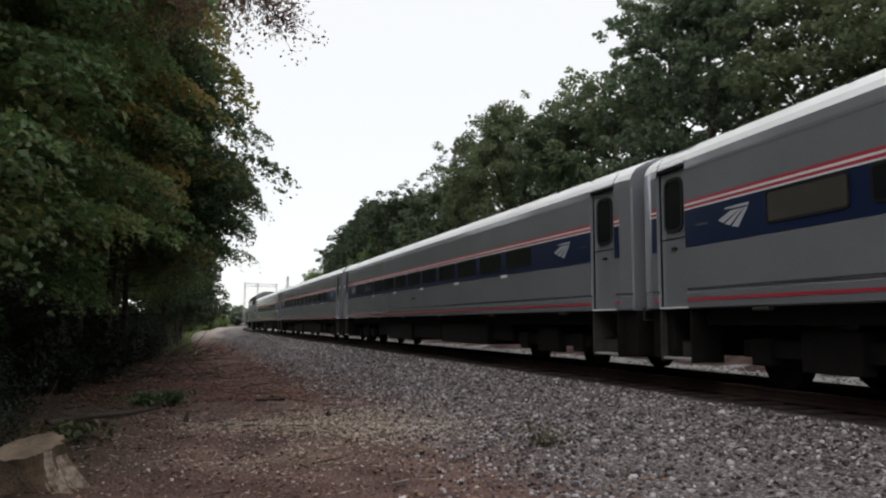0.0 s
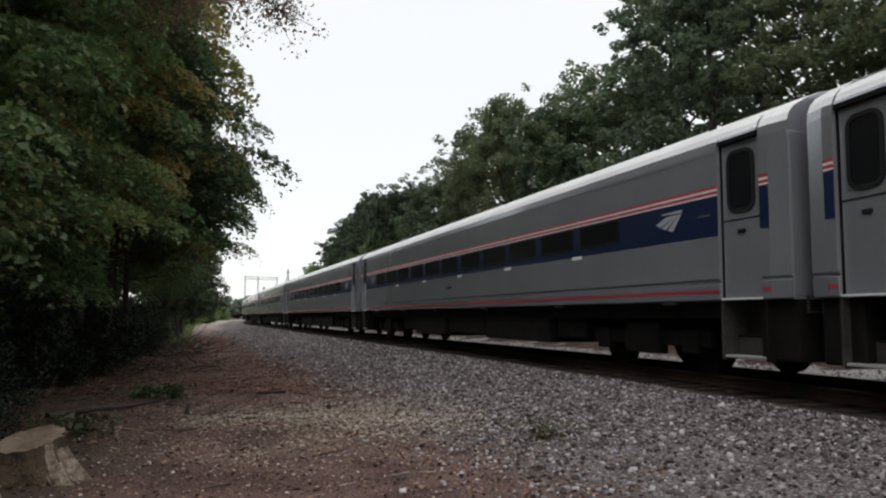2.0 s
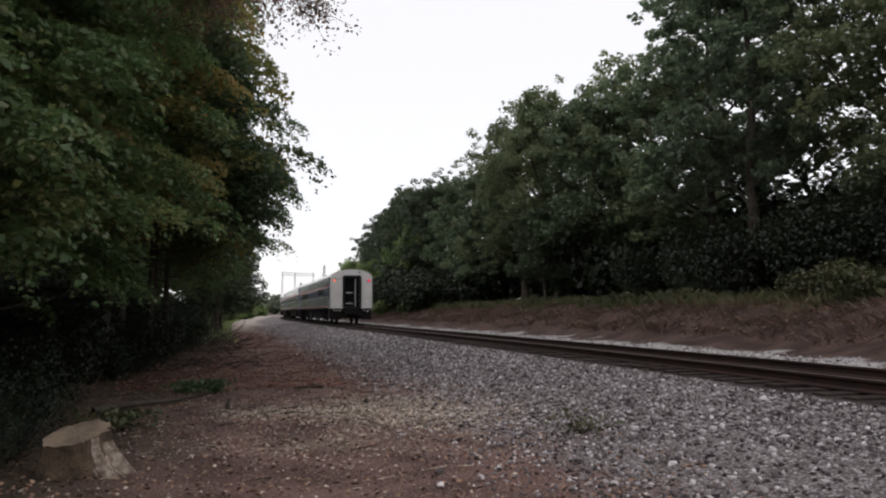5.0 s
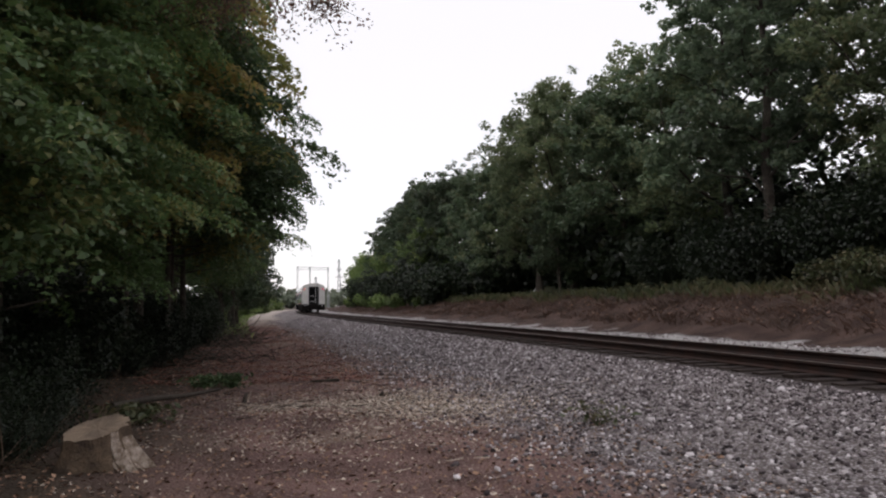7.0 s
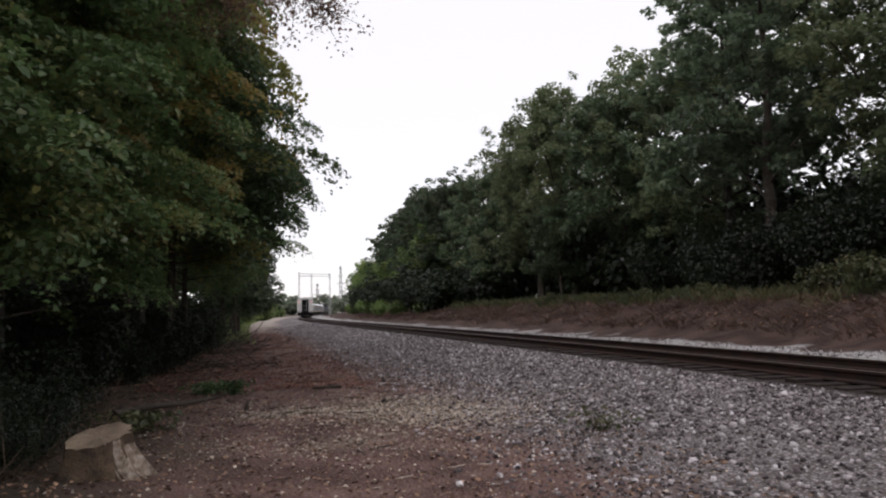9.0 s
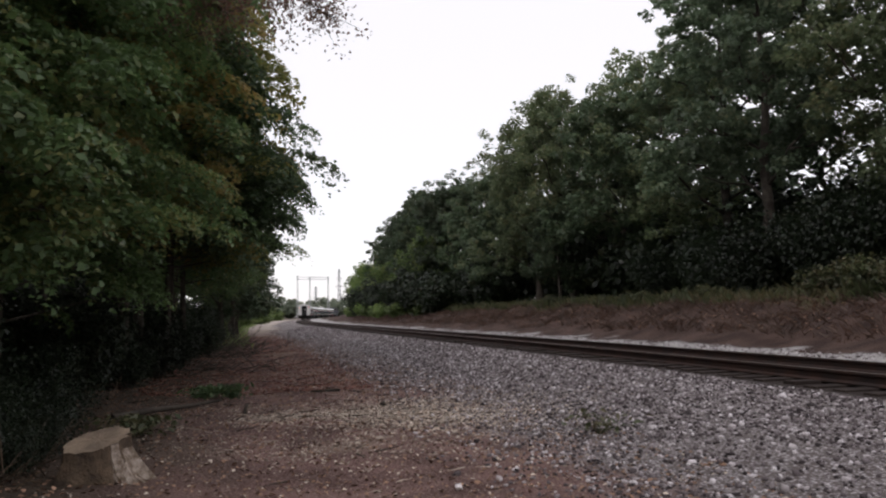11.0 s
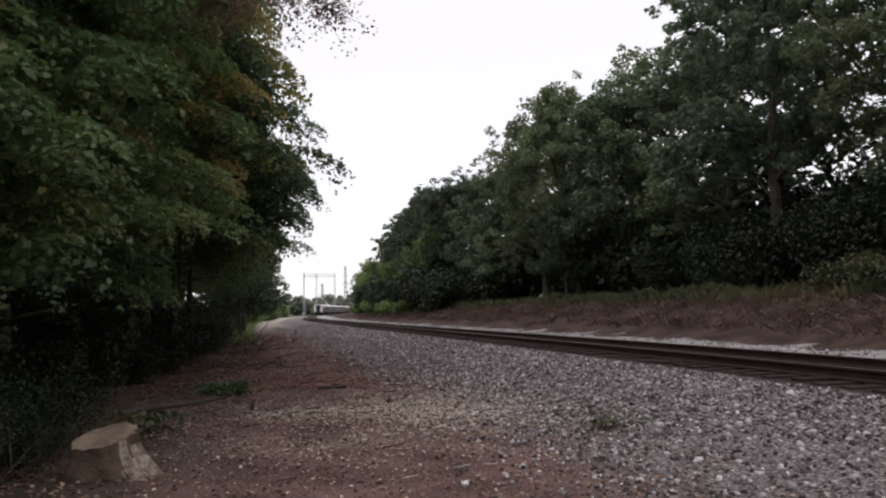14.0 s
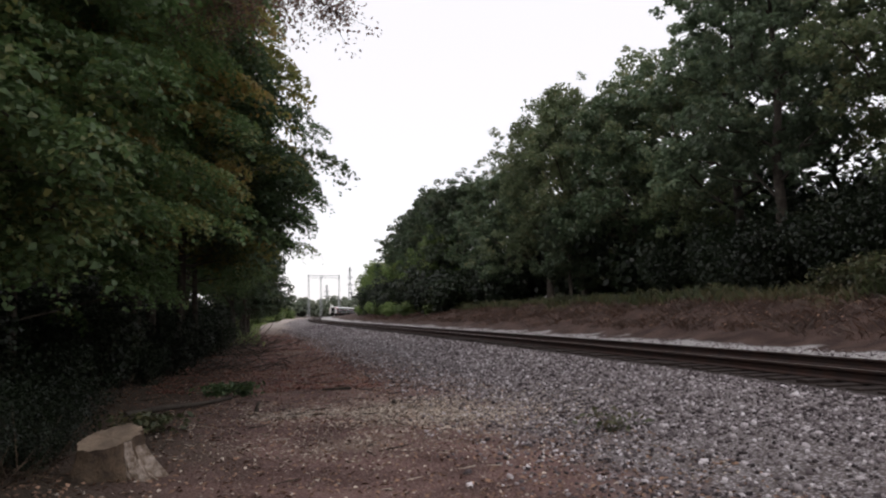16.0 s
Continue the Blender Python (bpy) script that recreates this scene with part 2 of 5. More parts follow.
def cyl(bm, centre, axis, radius, depth, seg=24, radius2=None):
    turn = Vector((0, 0, 1)).rotation_difference(Vector(axis)).to_matrix().to_4x4()
    bmesh.ops.create_cone(bm, cap_ends=True, segments=seg, radius1=radius, radius2=radius if radius2 is None else radius2,
                          depth=depth, matrix=Matrix.Translation(centre) @ turn)
    return bm


def tube(path, radii, seg=8):
    """Vertices and faces of a tapered tube along a path."""
    path = np.asarray(path, float)
    vs, fs = [], []
    for i, (p, r) in enumerate(zip(path, radii)):
        d = path[min(i + 1, len(path) - 1)] - path[max(i - 1, 0)]
        d = d / (np.linalg.norm(d) + 1e-9)
        a = np.cross(d, (0.31, 0.95, 0.1) if abs(d[2]) > 0.8 else (0, 0, 1))
        a /= np.linalg.norm(a) + 1e-9
        b = np.cross(d, a)
        for k in range(seg):
            w = 2 * math.pi * k / seg
            vs.append(p + r * (math.cos(w) * a + math.sin(w) * b))
    for i in range(len(path) - 1):
        for k in range(seg):
            fs.append((i * seg + k, i * seg + (k + 1) % seg, (i + 1) * seg + (k + 1) % seg, (i + 1) * seg + k))
    fs.append(tuple(range((len(path) - 1) * seg, len(path) * seg)))
    return vs, fs


def join(chunks):
    vs, fs = [], []
    for v, f in chunks:
        o = len(vs)
        vs.extend(v)
        fs.extend(tuple(i + o for i in g) for g in f)
    return vs, fs


def leaves(rng, centres, normals, size, long=1.6):
    """Folded leaf blades at the centres, facing roughly along the normals."""
    n = len(centres)
    nor = normals + rng.normal(0, 0.55, (n, 3))
    nor /= np.linalg.norm(nor, axis=1, keepdims=True) + 1e-9
    a = np.cross(nor, rng.normal(0, 1, (n, 3)))
    a /= np.linalg.norm(a, axis=1, keepdims=True) + 1e-9
    b = np.cross(nor, a)
    s = (size * rng.uniform(0.6, 1.3, n))[:, None]
    v = np.empty((n, 4, 3))
    v[:, 0] = centres - a * s * long * 0.5
    v[:, 1] = centres + b * s * 0.5 + nor * s * 0.18
    v[:, 2] = centres + a * s * long * 0.5 - nor * s * 0.15
    v[:, 3] = centres - b * s * 0.5 + nor * s * 0.18
    return v


# ---- ground ----
def graded(lo, hi, fine_lo, fine_hi, step, grow=1.18):
    mid = list(np.arange(fine_lo, fine_hi + step, step))
    up, d = [mid[-1]], step
    while up[-1] < hi:
        d *= grow
        up.append(up[-1] + d)
    down, d = [mid[0]], step
    while down[-1] > lo:
        d *= grow
        down.append(down[-1] - d)
    return np.array(down[:0:-1] + mid + up[1:])


def build_ground():
    gx, gy = graded(-1500, 1500, -14, 18, 0.3), graded(-800, 3000, 2, 46, 0.3, 1.06)
    X, Y = np.meshgrid(gx, gy)
    s, u = track_coords(X, Y)
    Z = ground_z(X.ravel(), Y.ravel())
    nx, ny = len(gx), len(gy)
    me = bpy.data.meshes.new("ground")
    me.vertices.add(nx * ny)
    me.vertices.foreach_set("co", np.stack([X.ravel(), Y.ravel(), Z], 1).astype(np.float32).ravel())
    i = (np.arange(ny - 1)[:, None] * nx + np.arange(nx - 1)).ravel()
    quad = np.stack([i, i + 1, i + 1 + nx, i + nx], 1).astype(np.int32)
    me.loops.add(quad.size)
    me.loops.foreach_set("vertex_index", quad.ravel())
    me.polygons.add(len(quad))
    me.polygons.foreach_set("loop_start", np.arange(0, quad.size, 4, dtype=np.int32))
    me.polygons.foreach_set("use_smooth", np.ones(len(quad), bool))
    at = me.attributes.new("lateral", "FLOAT", "POINT")
    at.data.foreach_set("value", u.astype(np.float32))
    at = me.attributes.new("along", "FLOAT", "POINT")
    at.data.foreach_set("value", s.astype(np.float32))
    me.update(calc_edges=True)
    m = bpy.data.materials.new("trackside_ground")
    m.use_nodes = True
    n, l = m.node_tree.nodes, m.node_tree.links
    b = n["Principled BSDF"]
    b.inputs["Roughness"].default_value = 0.95
    b.inputs["Specular IOR Level"].default_value = 0.2
    co = n.new("ShaderNodeTexCoord")

    def noise_node(scale, detail=5):
        t = n.new("ShaderNodeTexNoise")
        t.inputs["Scale"].default_value, t.inputs["Detail"].default_value = scale, detail
        l.new(co.outputs["Object"], t.inputs["Vector"])
        return t.outputs["Fac"]

    def mixed(fac, c1, c2):
        t = n.new("ShaderNodeMixRGB")
        for sock, v in ((t.inputs["Fac"], fac), (t.inputs["Color1"], c1), (t.inputs["Color2"], c2)):
            if isinstance(v, tuple):
                sock.default_value = (*v, 1)
            else:
                l.new(v, sock)
        return t.outputs["Color"]

    def step_node(value, lo, hi):
        t = n.new("ShaderNodeMapRange")
        t.inputs["From Min"].default_value, t.inputs["From Max"].default_value = lo, hi
        l.new(value, t.inputs["Value"])
        return t.outputs[0]

    attr = n.new("ShaderNodeAttribute")
    attr.attribute_name = "lateral"
    wob = n.new("ShaderNodeMath")
    wob.operation = "MULTIPLY_ADD"
    l.new(noise_node(0.7), wob.inputs[0])
    wob.inputs[1].default_value = 3.2
    l.new(attr.outputs["Fac"], wob.inputs[2])
    lat = wob.outputs[0]
    vor = n.new("ShaderNodeTexVoronoi")
    vor.inputs["Scale"].default_value = 30
    l.new(co.outputs["Object"], vor.inputs["Vector"])
    sepc = n.new("ShaderNodeSeparateColor")
    l.new(vor.outputs["Color"], sepc.inputs[0])
    gravel = mixed(sepc.outputs[0], (0.145, 0.13, 0.134), (0.50, 0.47, 0.48))
    gravel = mixed(step_node(vor.outputs["Distance"], 0.25, 0.6), gravel, (0.12, 0.10, 0.095))
    dirt = mixed(step_node(noise_node(1.3), 0.35, 0.65), (0.084, 0.047, 0.042), (0.19, 0.113, 0.100))
    dirt = mixed(step_node(noise_node(38, 3), 0.55, 0.68), dirt, (0.29, 0.22, 0.19))
    dirt = mixed(step_node(noise_node(0.45), 0.56, 0.66), dirt, (0.20, 0.142, 0.118))
    # Forest floor, its colour also darkened for shade under the trees.
    shaded_floor = mixed(noise_node(3), (0.034, 0.026, 0.020), (0.085, 0.060, 0.042))
    # Brown bank soil, darkened in colour for the shade of the trees above.
    bank = mixed(step_node(noise_node(1.1), 0.35, 0.65), (0.040, 0.024, 0.020), (0.098, 0.063, 0.052))
    grass = mixed(noise_node(2), (0.05, 0.065, 0.02), (0.13, 0.11, 0.045))
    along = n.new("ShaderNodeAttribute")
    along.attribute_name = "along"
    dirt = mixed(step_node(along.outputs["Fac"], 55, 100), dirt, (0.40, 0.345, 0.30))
    col = mixed(step_node(lat, -8.6, -6.8), shaded_floor, dirt)
    col = mixed(step_node(lat, -4.2, -2.9), col, gravel)
    # Paler gravel on the right of the rails.
    pale_gravel = mixed(sepc.outputs[0], (0.24, 0.23, 0.225), (0.52, 0.50, 0.49))
    bed = mixed(noise_node(9), (0.018, 0.014, 0.012), (0.045, 0.033, 0.028))
    col = mixed(step_node(attr.outputs["Fac"], -1.75, -1.35), col, bed)
    col = mixed(step_node(attr.outputs["Fac"], 1.25, 1.6), col, pale_gravel)
    col = mixed(step_node(lat, 5.3, 5.7), col, bank)
    col = mixed(step_node(lat, 9.6, 11.0), col, grass)
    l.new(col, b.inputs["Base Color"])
    bp = n.new("ShaderNodeBump")
    bp.inputs["Strength"].default_value, bp.inputs["Distance"].default_value = 0.7, 0.04
    hs = n.new("ShaderNodeMath")
    hs.operation = "SUBTRACT"
    l.new(noise_node(24, 4), hs.inputs[0])
    l.new(vor.outputs["Distance"], hs.inputs[1])
    l.new(hs.outputs[0], bp.inputs["Height"])
    l.new(bp.outputs["Normal"], b.inputs["Normal"])
    me.materials.append(m)
    return tagged(new("ground", me), "brown dirt and grey ballast ground beside the railway", "ground", kind="structure")


build_ground()


# ---- track ----
RAIL = ((-0.07, -0.165), (0.07, -0.165), (0.07, -0.15), (0.012, -0.125), (0.012, -0.05), (0.036, -0.035), (0.036, -0.006), (0.028, 0.0),
        (-0.028, 0.0), (-0.036, -0.006), (-0.036, -0.035), (-0.012, -0.05), (-0.012, -0.125), (-0.07, -0.15))


def build_track():
    track = tagged(new("railway_track"), "single curved railway track on grey ballast", "railway track", kind="structure")
    ss = np.arange(-75, 640, 1.0)
    k = len(RAIL)
    for off in (-0.75, 0.75):
        vs, fs, ix = [], [], []
        for s in ss:
            for a, z in RAIL:
                x, y, _ = on_track(s, off + a)
                vs.append((x, y, z))
        for i in range(len(ss) - 1):
            for j in range(k):
                fs.append((i * k + j, i * k + (j + 1) % k, (i + 1) * k + (j + 1) % k, (i + 1) * k + j))
                ix.append(0 if j == 7 else 1)
        part("rail", mesh_of("rail", vs, fs, [M_STEEL, M_RUST], index=ix), None, track, "worn steel rail with rusty sides")
    bm = boxes((-1.3, 1.3, -0.115, 0.115, -0.36, -0.168), bevel=0.012)
    me = bpy.data.meshes.new("sleeper")
    bm.to_mesh(me)
    bm.free()
    me.materials.append(M_TIE)
    rng = np.random.default_rng(5)
    for i in range(290):
        x, y, th = on_track(0.5 + i * 0.53)
        ob = part("sleeper", me, None, track)
        ob.matrix_basis = pose(x + rng.normal(0, 0.03), y, rng.normal(0, 0.006), rng.normal(0, 0.4), rng.normal(0, 0.4), -math.degrees(th) + rng.normal(0, 0.8))
    return track


build_track()

# ---- the train ----
CAR = 25.88
HALF = 12.75      # half the body's length
SKIN = ((1.47, 1.10), (1.51, 1.12), (1.52, 1.335), (1.49, 1.35), (1.49, 1.38), (1.52, 1.395), (1.52, 3.22), (1.508, 3.34), (1.47, 3.44),
        (1.38, 3.54), (1.20, 3.64), (0.92, 3.75), (0.5, 3.84), (0.0, 3.87))


def sweep(profile, y0, y1, mats, roof_from=3.33, caps=True, squeeze=1.0):
    """A shell with the half profile mirrored, from y0 to y1."""
    ring = [(x, z) for x, z in profile] + [(-x, z) for x, z in profile[-2::-1]]
    n = len(ring)
    vs = [(x * (1.0 if y == y0 else squeeze), y, z) for y in (y0, y1) for x, z in ring]
    fs, ix = [], []
    for i in range(n - 1):
        fs.append((i, i + n, i + n + 1, i + 1))
        ix.append(1 if min(ring[i][1], ring[i + 1][1]) >= roof_from else 0)
    fs.append((n - 1, 2 * n - 1, n, 0))
    ix.append(0)
    if caps:
        fs += [tuple(range(n)), tuple(range(2 * n - 1, n - 1, -1))]
        ix += [0, 0]
    return vs, fs, ix


def panel_ring(w, h, r, seg=6):
    pts = []
    for cx, cz, a0 in ((w / 2 - r, h / 2 - r, 0), (-w / 2 + r, h / 2 - r, 90), (-w / 2 + r, -h / 2 + r, 180), (w / 2 - r, -h / 2 + r, 270)):
        for i in range(seg + 1):
            a = radians(a0 + 90 * i / seg)
            pts.append((cx + r * math.cos(a), cz + r * math.sin(a)))
    return pts


def rounded_panel(w, h, r, thick, axis="x"):
    """A rounded rectangular plate lying in the plane across the axis, centred."""
    bm = bmesh.new()
    pts = panel_ring(w, h, r)
    lay = []
    for d in (-thick / 2, thick / 2):
        lay.append([bm.verts.new((d, a, b) if axis == "x" else (a, d, b)) for a, b in pts])
    bm.faces.new(lay[0])
    bm.faces.new(lay[1])
    n = len(pts)
    for i in range(n):
        bm.faces.new((lay[0][i], lay[0][(i + 1) % n], lay[1][(i + 1) % n], lay[1][i]))
    bmesh.ops.recalc_face_normals(bm, faces=bm.faces)
    return bm


def rounded_frame(w, h, r, band, depth, axis="x"):
    """A rounded rectangular frame, band wide, depth thick."""
    bm = bmesh.new()
    outer, inner = panel_ring(w, h, r), panel_ring(w - 2 * band, h - 2 * band, max(r - band, 0.01))
    rings = []
    for pts, d in ((outer, -depth / 2), (outer, depth / 2), (inner, depth / 2), (inner, -depth / 2)):
        rings.append([bm.verts.new((d, a, b) if axis == "x" else (a, d, b)) for a, b in pts])
    n = len(outer)
    for q in range(4):
        A, B = rings[q], rings[(q + 1) % 4]
        for i in range(n):
            bm.faces.new((A[i], A[(i + 1) % n], B[(i + 1) % n], B[i]))
    bmesh.ops.recalc_face_normals(bm, faces=bm.faces)
    return bm


def moved(bm, x, y, z, rz=0):
    bm.transform(pose(x, y, z, 0, 0, rz))
    return bm


def add_mark(parent, side, y, z):
    """A white fan of three slanting strokes under a thin bar."""
    bm = bmesh.new()
    x = side * 1.530
    for pts in (((-0.40, -0.03), (-0.27, -0.085), (0.21, 0.085), (-0.06, 0.08)), ((-0.23, -0.105), (-0.09, -0.14), (0.29, 0.085), (0.225, 0.085)),
                ((-0.04, -0.16), (0.12, -0.19), (0.38, 0.085), (0.31, 0.085)), ((-0.22, 0.115), (0.38, 0.105), (0.40, 0.15), (-0.20, 0.14))):
        f0 = [bm.verts.new((x, y + side * a * 0.86, z + b * 0.9)) for a, b in pts]
        f1 = [bm.verts.new((x - side * 0.006, y + side * a * 0.86, z + b * 0.9)) for a, b in pts]
        bm.faces.new(f0)
        bm.faces.new(f1)
        for k in range(4):
            bm.faces.new((f0[k], f0[(k + 1) % 4], f1[(k + 1) % 4], f1[k]))
    bmesh.ops.recalc_face_normals(bm, faces=bm.faces)
    part("emblem", bm, M_MARK, parent, "white slanting emblem")


def build_bogie(car, y):
    bogie = part("bogie", boxes((-1.12, -0.98, y - 1.75, y + 1.75, 0.42, 0.66), (0.98, 1.12, y - 1.75, y + 1.75, 0.42, 0.66),
                                (-1.1, 1.1, y - 0.35, y + 0.35, 0.45, 0.8), (-1.18, -0.94, y - 1.5, y - 1.1, 0.32, 0.68),
                                (-1.18, -0.94, y + 1.1, y + 1.5, 0.32, 0.68), (0.94, 1.18, y - 1.5, y - 1.1, 0.32, 0.68),
                                (0.94, 1.18, y + 1.1, y + 1.5, 0.32, 0.68), (-1.2, -1.0, y - 0.5, y + 0.5, 0.28, 0.8), bevel=0.02),
                 M_UNDER, car, "grimy black bogie")
    for dy in (-1.3, 1.3):
        bm = cyl(bmesh.new(), (0, y + dy, 0.46), (1, 0, 0), 0.08, 1.5, 12)
        part("axle", bm, M_UNDER, bogie)
        for side in (-1, 1):
            bm = cyl(bmesh.new(), (side * 0.76, y + dy, 0.46), (1, 0, 0), 0.455, 0.12, 32)
            cyl(bm, (side * 0.69, y + dy, 0.46), (1, 0, 0), 0.485, 0.025, 32)
            cyl(bm, (side * 0.84, y + dy, 0.46), (1, 0, 0), 0.15, 0.08, 16)
            part("wheel", bm, M_UNDER, bogie, "dark steel wheel")
    return bogie


STRIPES = ((2.573, 2.596, M_WHITE, "white"), (2.598, 2.636, M_RED, "red"), (2.638, 2.668, M_WHITE, "white"),
           (2.670, 2.712, M_RED, "red"), (1.215, 1.255, M_RED, "red"))


def build_car():
    car = tagged(new("passenger_car"), "grey passenger car with navy window band and red stripes", "train car", "cars of the train")

    def section(name, prof, a, b, sq=1.0, mats=(M_SIDE, M_ROOF), label=""):
        v, f, i = sweep(prof, a, b, None, squeeze=sq)
        me = mesh_of(name, v, f, list(mats), index=i)
        bm = bmesh.new()
        bm.from_mesh(me)
        bmesh.ops.recalc_face_normals(bm, faces=bm.faces)
        bm.to_mesh(me)
        bm.free()
        part(name, me, None, car, label)

    section("body", SKIN, -11.45, 11.45, 1.0, (M_SIDE, M_ROOF), "grey smooth-sided body, silver roof whitened for sky shine")
    # recessed door bays and the rounded end posts
    bay = tuple((min(x, 1.41), z) for x, z in SKIN[:6]) + ((1.41, 3.26), (1.41, 3.32)) + tuple((min(x, 1.41), z) for x, z in SKIN[8:])
    hood = ((1.52, 3.32), (1.50, 3.36)) + SKIN[8:]
    post = tuple((x, z) for x, z in SKIN)
    for sgn in (-1, 1):
        section("door_bay", bay, sgn * 11.45, sgn * 12.28)
        section("door_hood", hood, sgn * 11.452, sgn * 12.248)
        section("end_post", post, sgn * 12.28, sgn * 12.45)
        section("end_corner", post, sgn * 12.452, sgn * HALF, 0.97, (M_SIDE, M_ROOF), "painted rounded end")
    rng = np.random.default_rng(2)
    for side in (-1, 1):
        band = part("window_band", boxes((min(side * 1.518, side * 1.524), max(side * 1.518, side * 1.524), -11.45, 11.45, 2.01, 2.565)),
                    M_BLUE, car, "navy blue window band")
        for k in range(11):
            yc = 12.94 - (4.08 + 1.7 * k)
            part("window_frame", moved(rounded_frame(1.40, 0.42, 0.07, 0.03, 0.02), side * 1.527, yc, 2.345), M_RUBBER, band)
            part("window", moved(rounded_panel(1.36, 0.38, 0.06, 0.008), side * 1.5275, yc, 2.345), M_GLASS, band, "dark tinted window")
        for z0, z1, mat, nm in STRIPES:
            xs = 1.518 if z0 > 2 else 1.512
            part("stripe", boxes((min(side * xs, side * (xs + 0.009)), max(side * xs, side * (xs + 0.009)), -11.45, 11.45, z0, z1)), mat, car, nm + " stripe")
            for sgn in (-1, 1):
                y0, y1 = sorted((sgn * 12.285, sgn * 12.448))
                part("stripe", boxes((min(side * xs, side * (xs + 0.009)), max(side * xs, side * (xs + 0.009)), y0, y1, z0, z1)), mat, car, nm + " stripe")
        for sgn in (-1, 1):
            y0, y1 = sorted((sgn * 12.285, sgn * 12.448))
            part("band_end", boxes((min(side * 1.518, side * 1.524), max(side * 1.518, side * 1.524), y0, y1, 2.01, 2.565)), M_BLUE, car, "navy blue end of the window band")
        part("roof_seam", boxes((min(side * 1.5, side * 1.5235), max(side * 1.5, side * 1.5235), -11.45, 11.45, 3.165, 3.173)), M_SEAM, car, "thin dark seam under the roof")
        part("skirt_seam", boxes((min(side * 1.46, side * 1.5225), max(side * 1.46, side * 1.5225), -11.45, 11.45, 1.396, 1.404)), M_UNDER, car, "dark line over the skirt")
        for yy in (-10.2, -6.4, -2.2, 1.9, 5.6, 9.8):
            part("jacking_lug", boxes((min(side * 1.40, side * 1.50), max(side * 1.40, side * 1.50), yy - 0.16, yy + 0.16, 1.05, 1.105), bevel=0.015), M_STEP, car, "small grimy lug under the skirt")
        for yc in (6.3, 2.9, -0.5, -3.9, -7.3):
            part("label_plate", boxes((min(side * 1.519, side * 1.526), max(side * 1.519, side * 1.526), yc - 0.19, yc + 0.19, 1.95, 2.015)), M_WHITE, car, "small white plate")
        for j, (a, b) in enumerate(((0.0, 0.14), (0.17, 0.33), (0.37, 0.44))):
            part("lettering_bar", boxes((min(side * 1.519, side * 1.523), max(side * 1.519, side * 1.523), 0.2 + a, 0.2 + b, 1.66, 1.73)), M_UNDER, car, "dark lettering bar")
        for yy in (10.25, -10.3):
            add_mark(car, side, yy, 2.34)
        for yy in (11.0, -11.15):
            part("lettering_bar", boxes((min(side * 1.525, side * 1.529), max(side * 1.525, side * 1.529), yy - 0.14, yy + 0.14, 2.30, 2.33)), M_SEAM, car, "white lettering bar")
        for sgn in (-1, 1):
            yc = sgn * 11.865
            door = part("door", boxes((min(side * 1.41, side * 1.45), max(side * 1.41, side * 1.45), yc - 0.39, yc + 0.39, 1.13, 3.26), bevel=0.01), M_SIDE, car, "grey vestibule door")
            part("window_frame", moved(rounded_frame(0.54, 0.86, 0.16, 0.05, 0.03), side * 1.460, yc, 2.72), M_RUBBER, door)
            part("window", moved(rounded_panel(0.46, 0.78, 0.13, 0.012), side * 1.456, yc, 2.72), M_GLASS, door, "dark rounded door window")
            part("handle", boxes((min(side * 1.45, side * 1.485), max(side * 1.45, side * 1.485), yc - 0.07, yc + 0.07, 2.02, 2.06), bevel=0.008), M_RUBBER, door)
            part("door_seam", boxes((min(side * 1.448, side * 1.456), max(side * 1.448, side * 1.456), yc - 0.39, yc + 0.39, 2.185, 2.205)), M_RUBBER, door)
            # Near-black jambs and lintel paint the shade of the door recess.
            for dy in (-0.403, 0.403):
                part("door_jamb", boxes((min(side * 1.41, side * 1.465), max(side * 1.41, side * 1.465), yc + dy - 0.011, yc + dy + 0.011, 1.14, 3.258)), M_UNDER, door, "door jamb with recess shade put into its dark colour")
            part("door_lintel", boxes((min(side * 1.41, side * 1.519), max(side * 1.41, side * 1.519), yc - 0.392, yc + 0.392, 3.262, 3.315)), M_UNDER, door, "door lintel with recess shade put into its dark colour")
            part("door_sill", boxes((min(side * 1.41, side * 1.50), max(side * 1.41, side * 1.50), yc - 0.41, yc + 0.41, 1.112, 1.135)), M_WHITE, door, "pale worn door sill")
            # Well faces are painted grey where lit and black where shaded.
            well = part("step_well", boxes((min(side * 0.95, side * 1.0), max(side * 0.95, side * 1.0), yc - 0.41, yc + 0.41, 0.30, 1.09),
                                           (min(side * 0.95, side * 1.48), max(side * 0.95, side * 1.48), yc + 0.41, yc + 0.45, 0.30, 1.09)), M_STEP, car, "grimy step well, its lit side painted grey")
            part("well_side", boxes((min(side * 0.95, side * 1.48), max(side * 0.95, side * 1.48), yc - 0.45, yc - 0.41, 0.30, 1.09)), M_UNDER, well, "side of the step well, its shade put into black colour")
            part("step", boxes((min(side * 1.24, side * 1.47), max(side * 1.24, side * 1.47), yc - 0.40, yc + 0.40, 0.33, 0.365), bevel=0.008), M_DOOR, well, "pale lowest step")
            part("riser", boxes((min(side * 1.22, side * 1.24), max(side * 1.22, side * 1.24), yc - 0.40, yc + 0.40, 0.33, 0.60)), M_STEP, well, "grimy riser, painted grey as lit")
            part("step", boxes((min(side * 1.10, side * 1.25), max(side * 1.10, side * 1.25), yc - 0.40, yc + 0.40, 0.602, 0.63), bevel=0.006), M_UNDER, well, "grimy upper step, shade put into its dark colour")
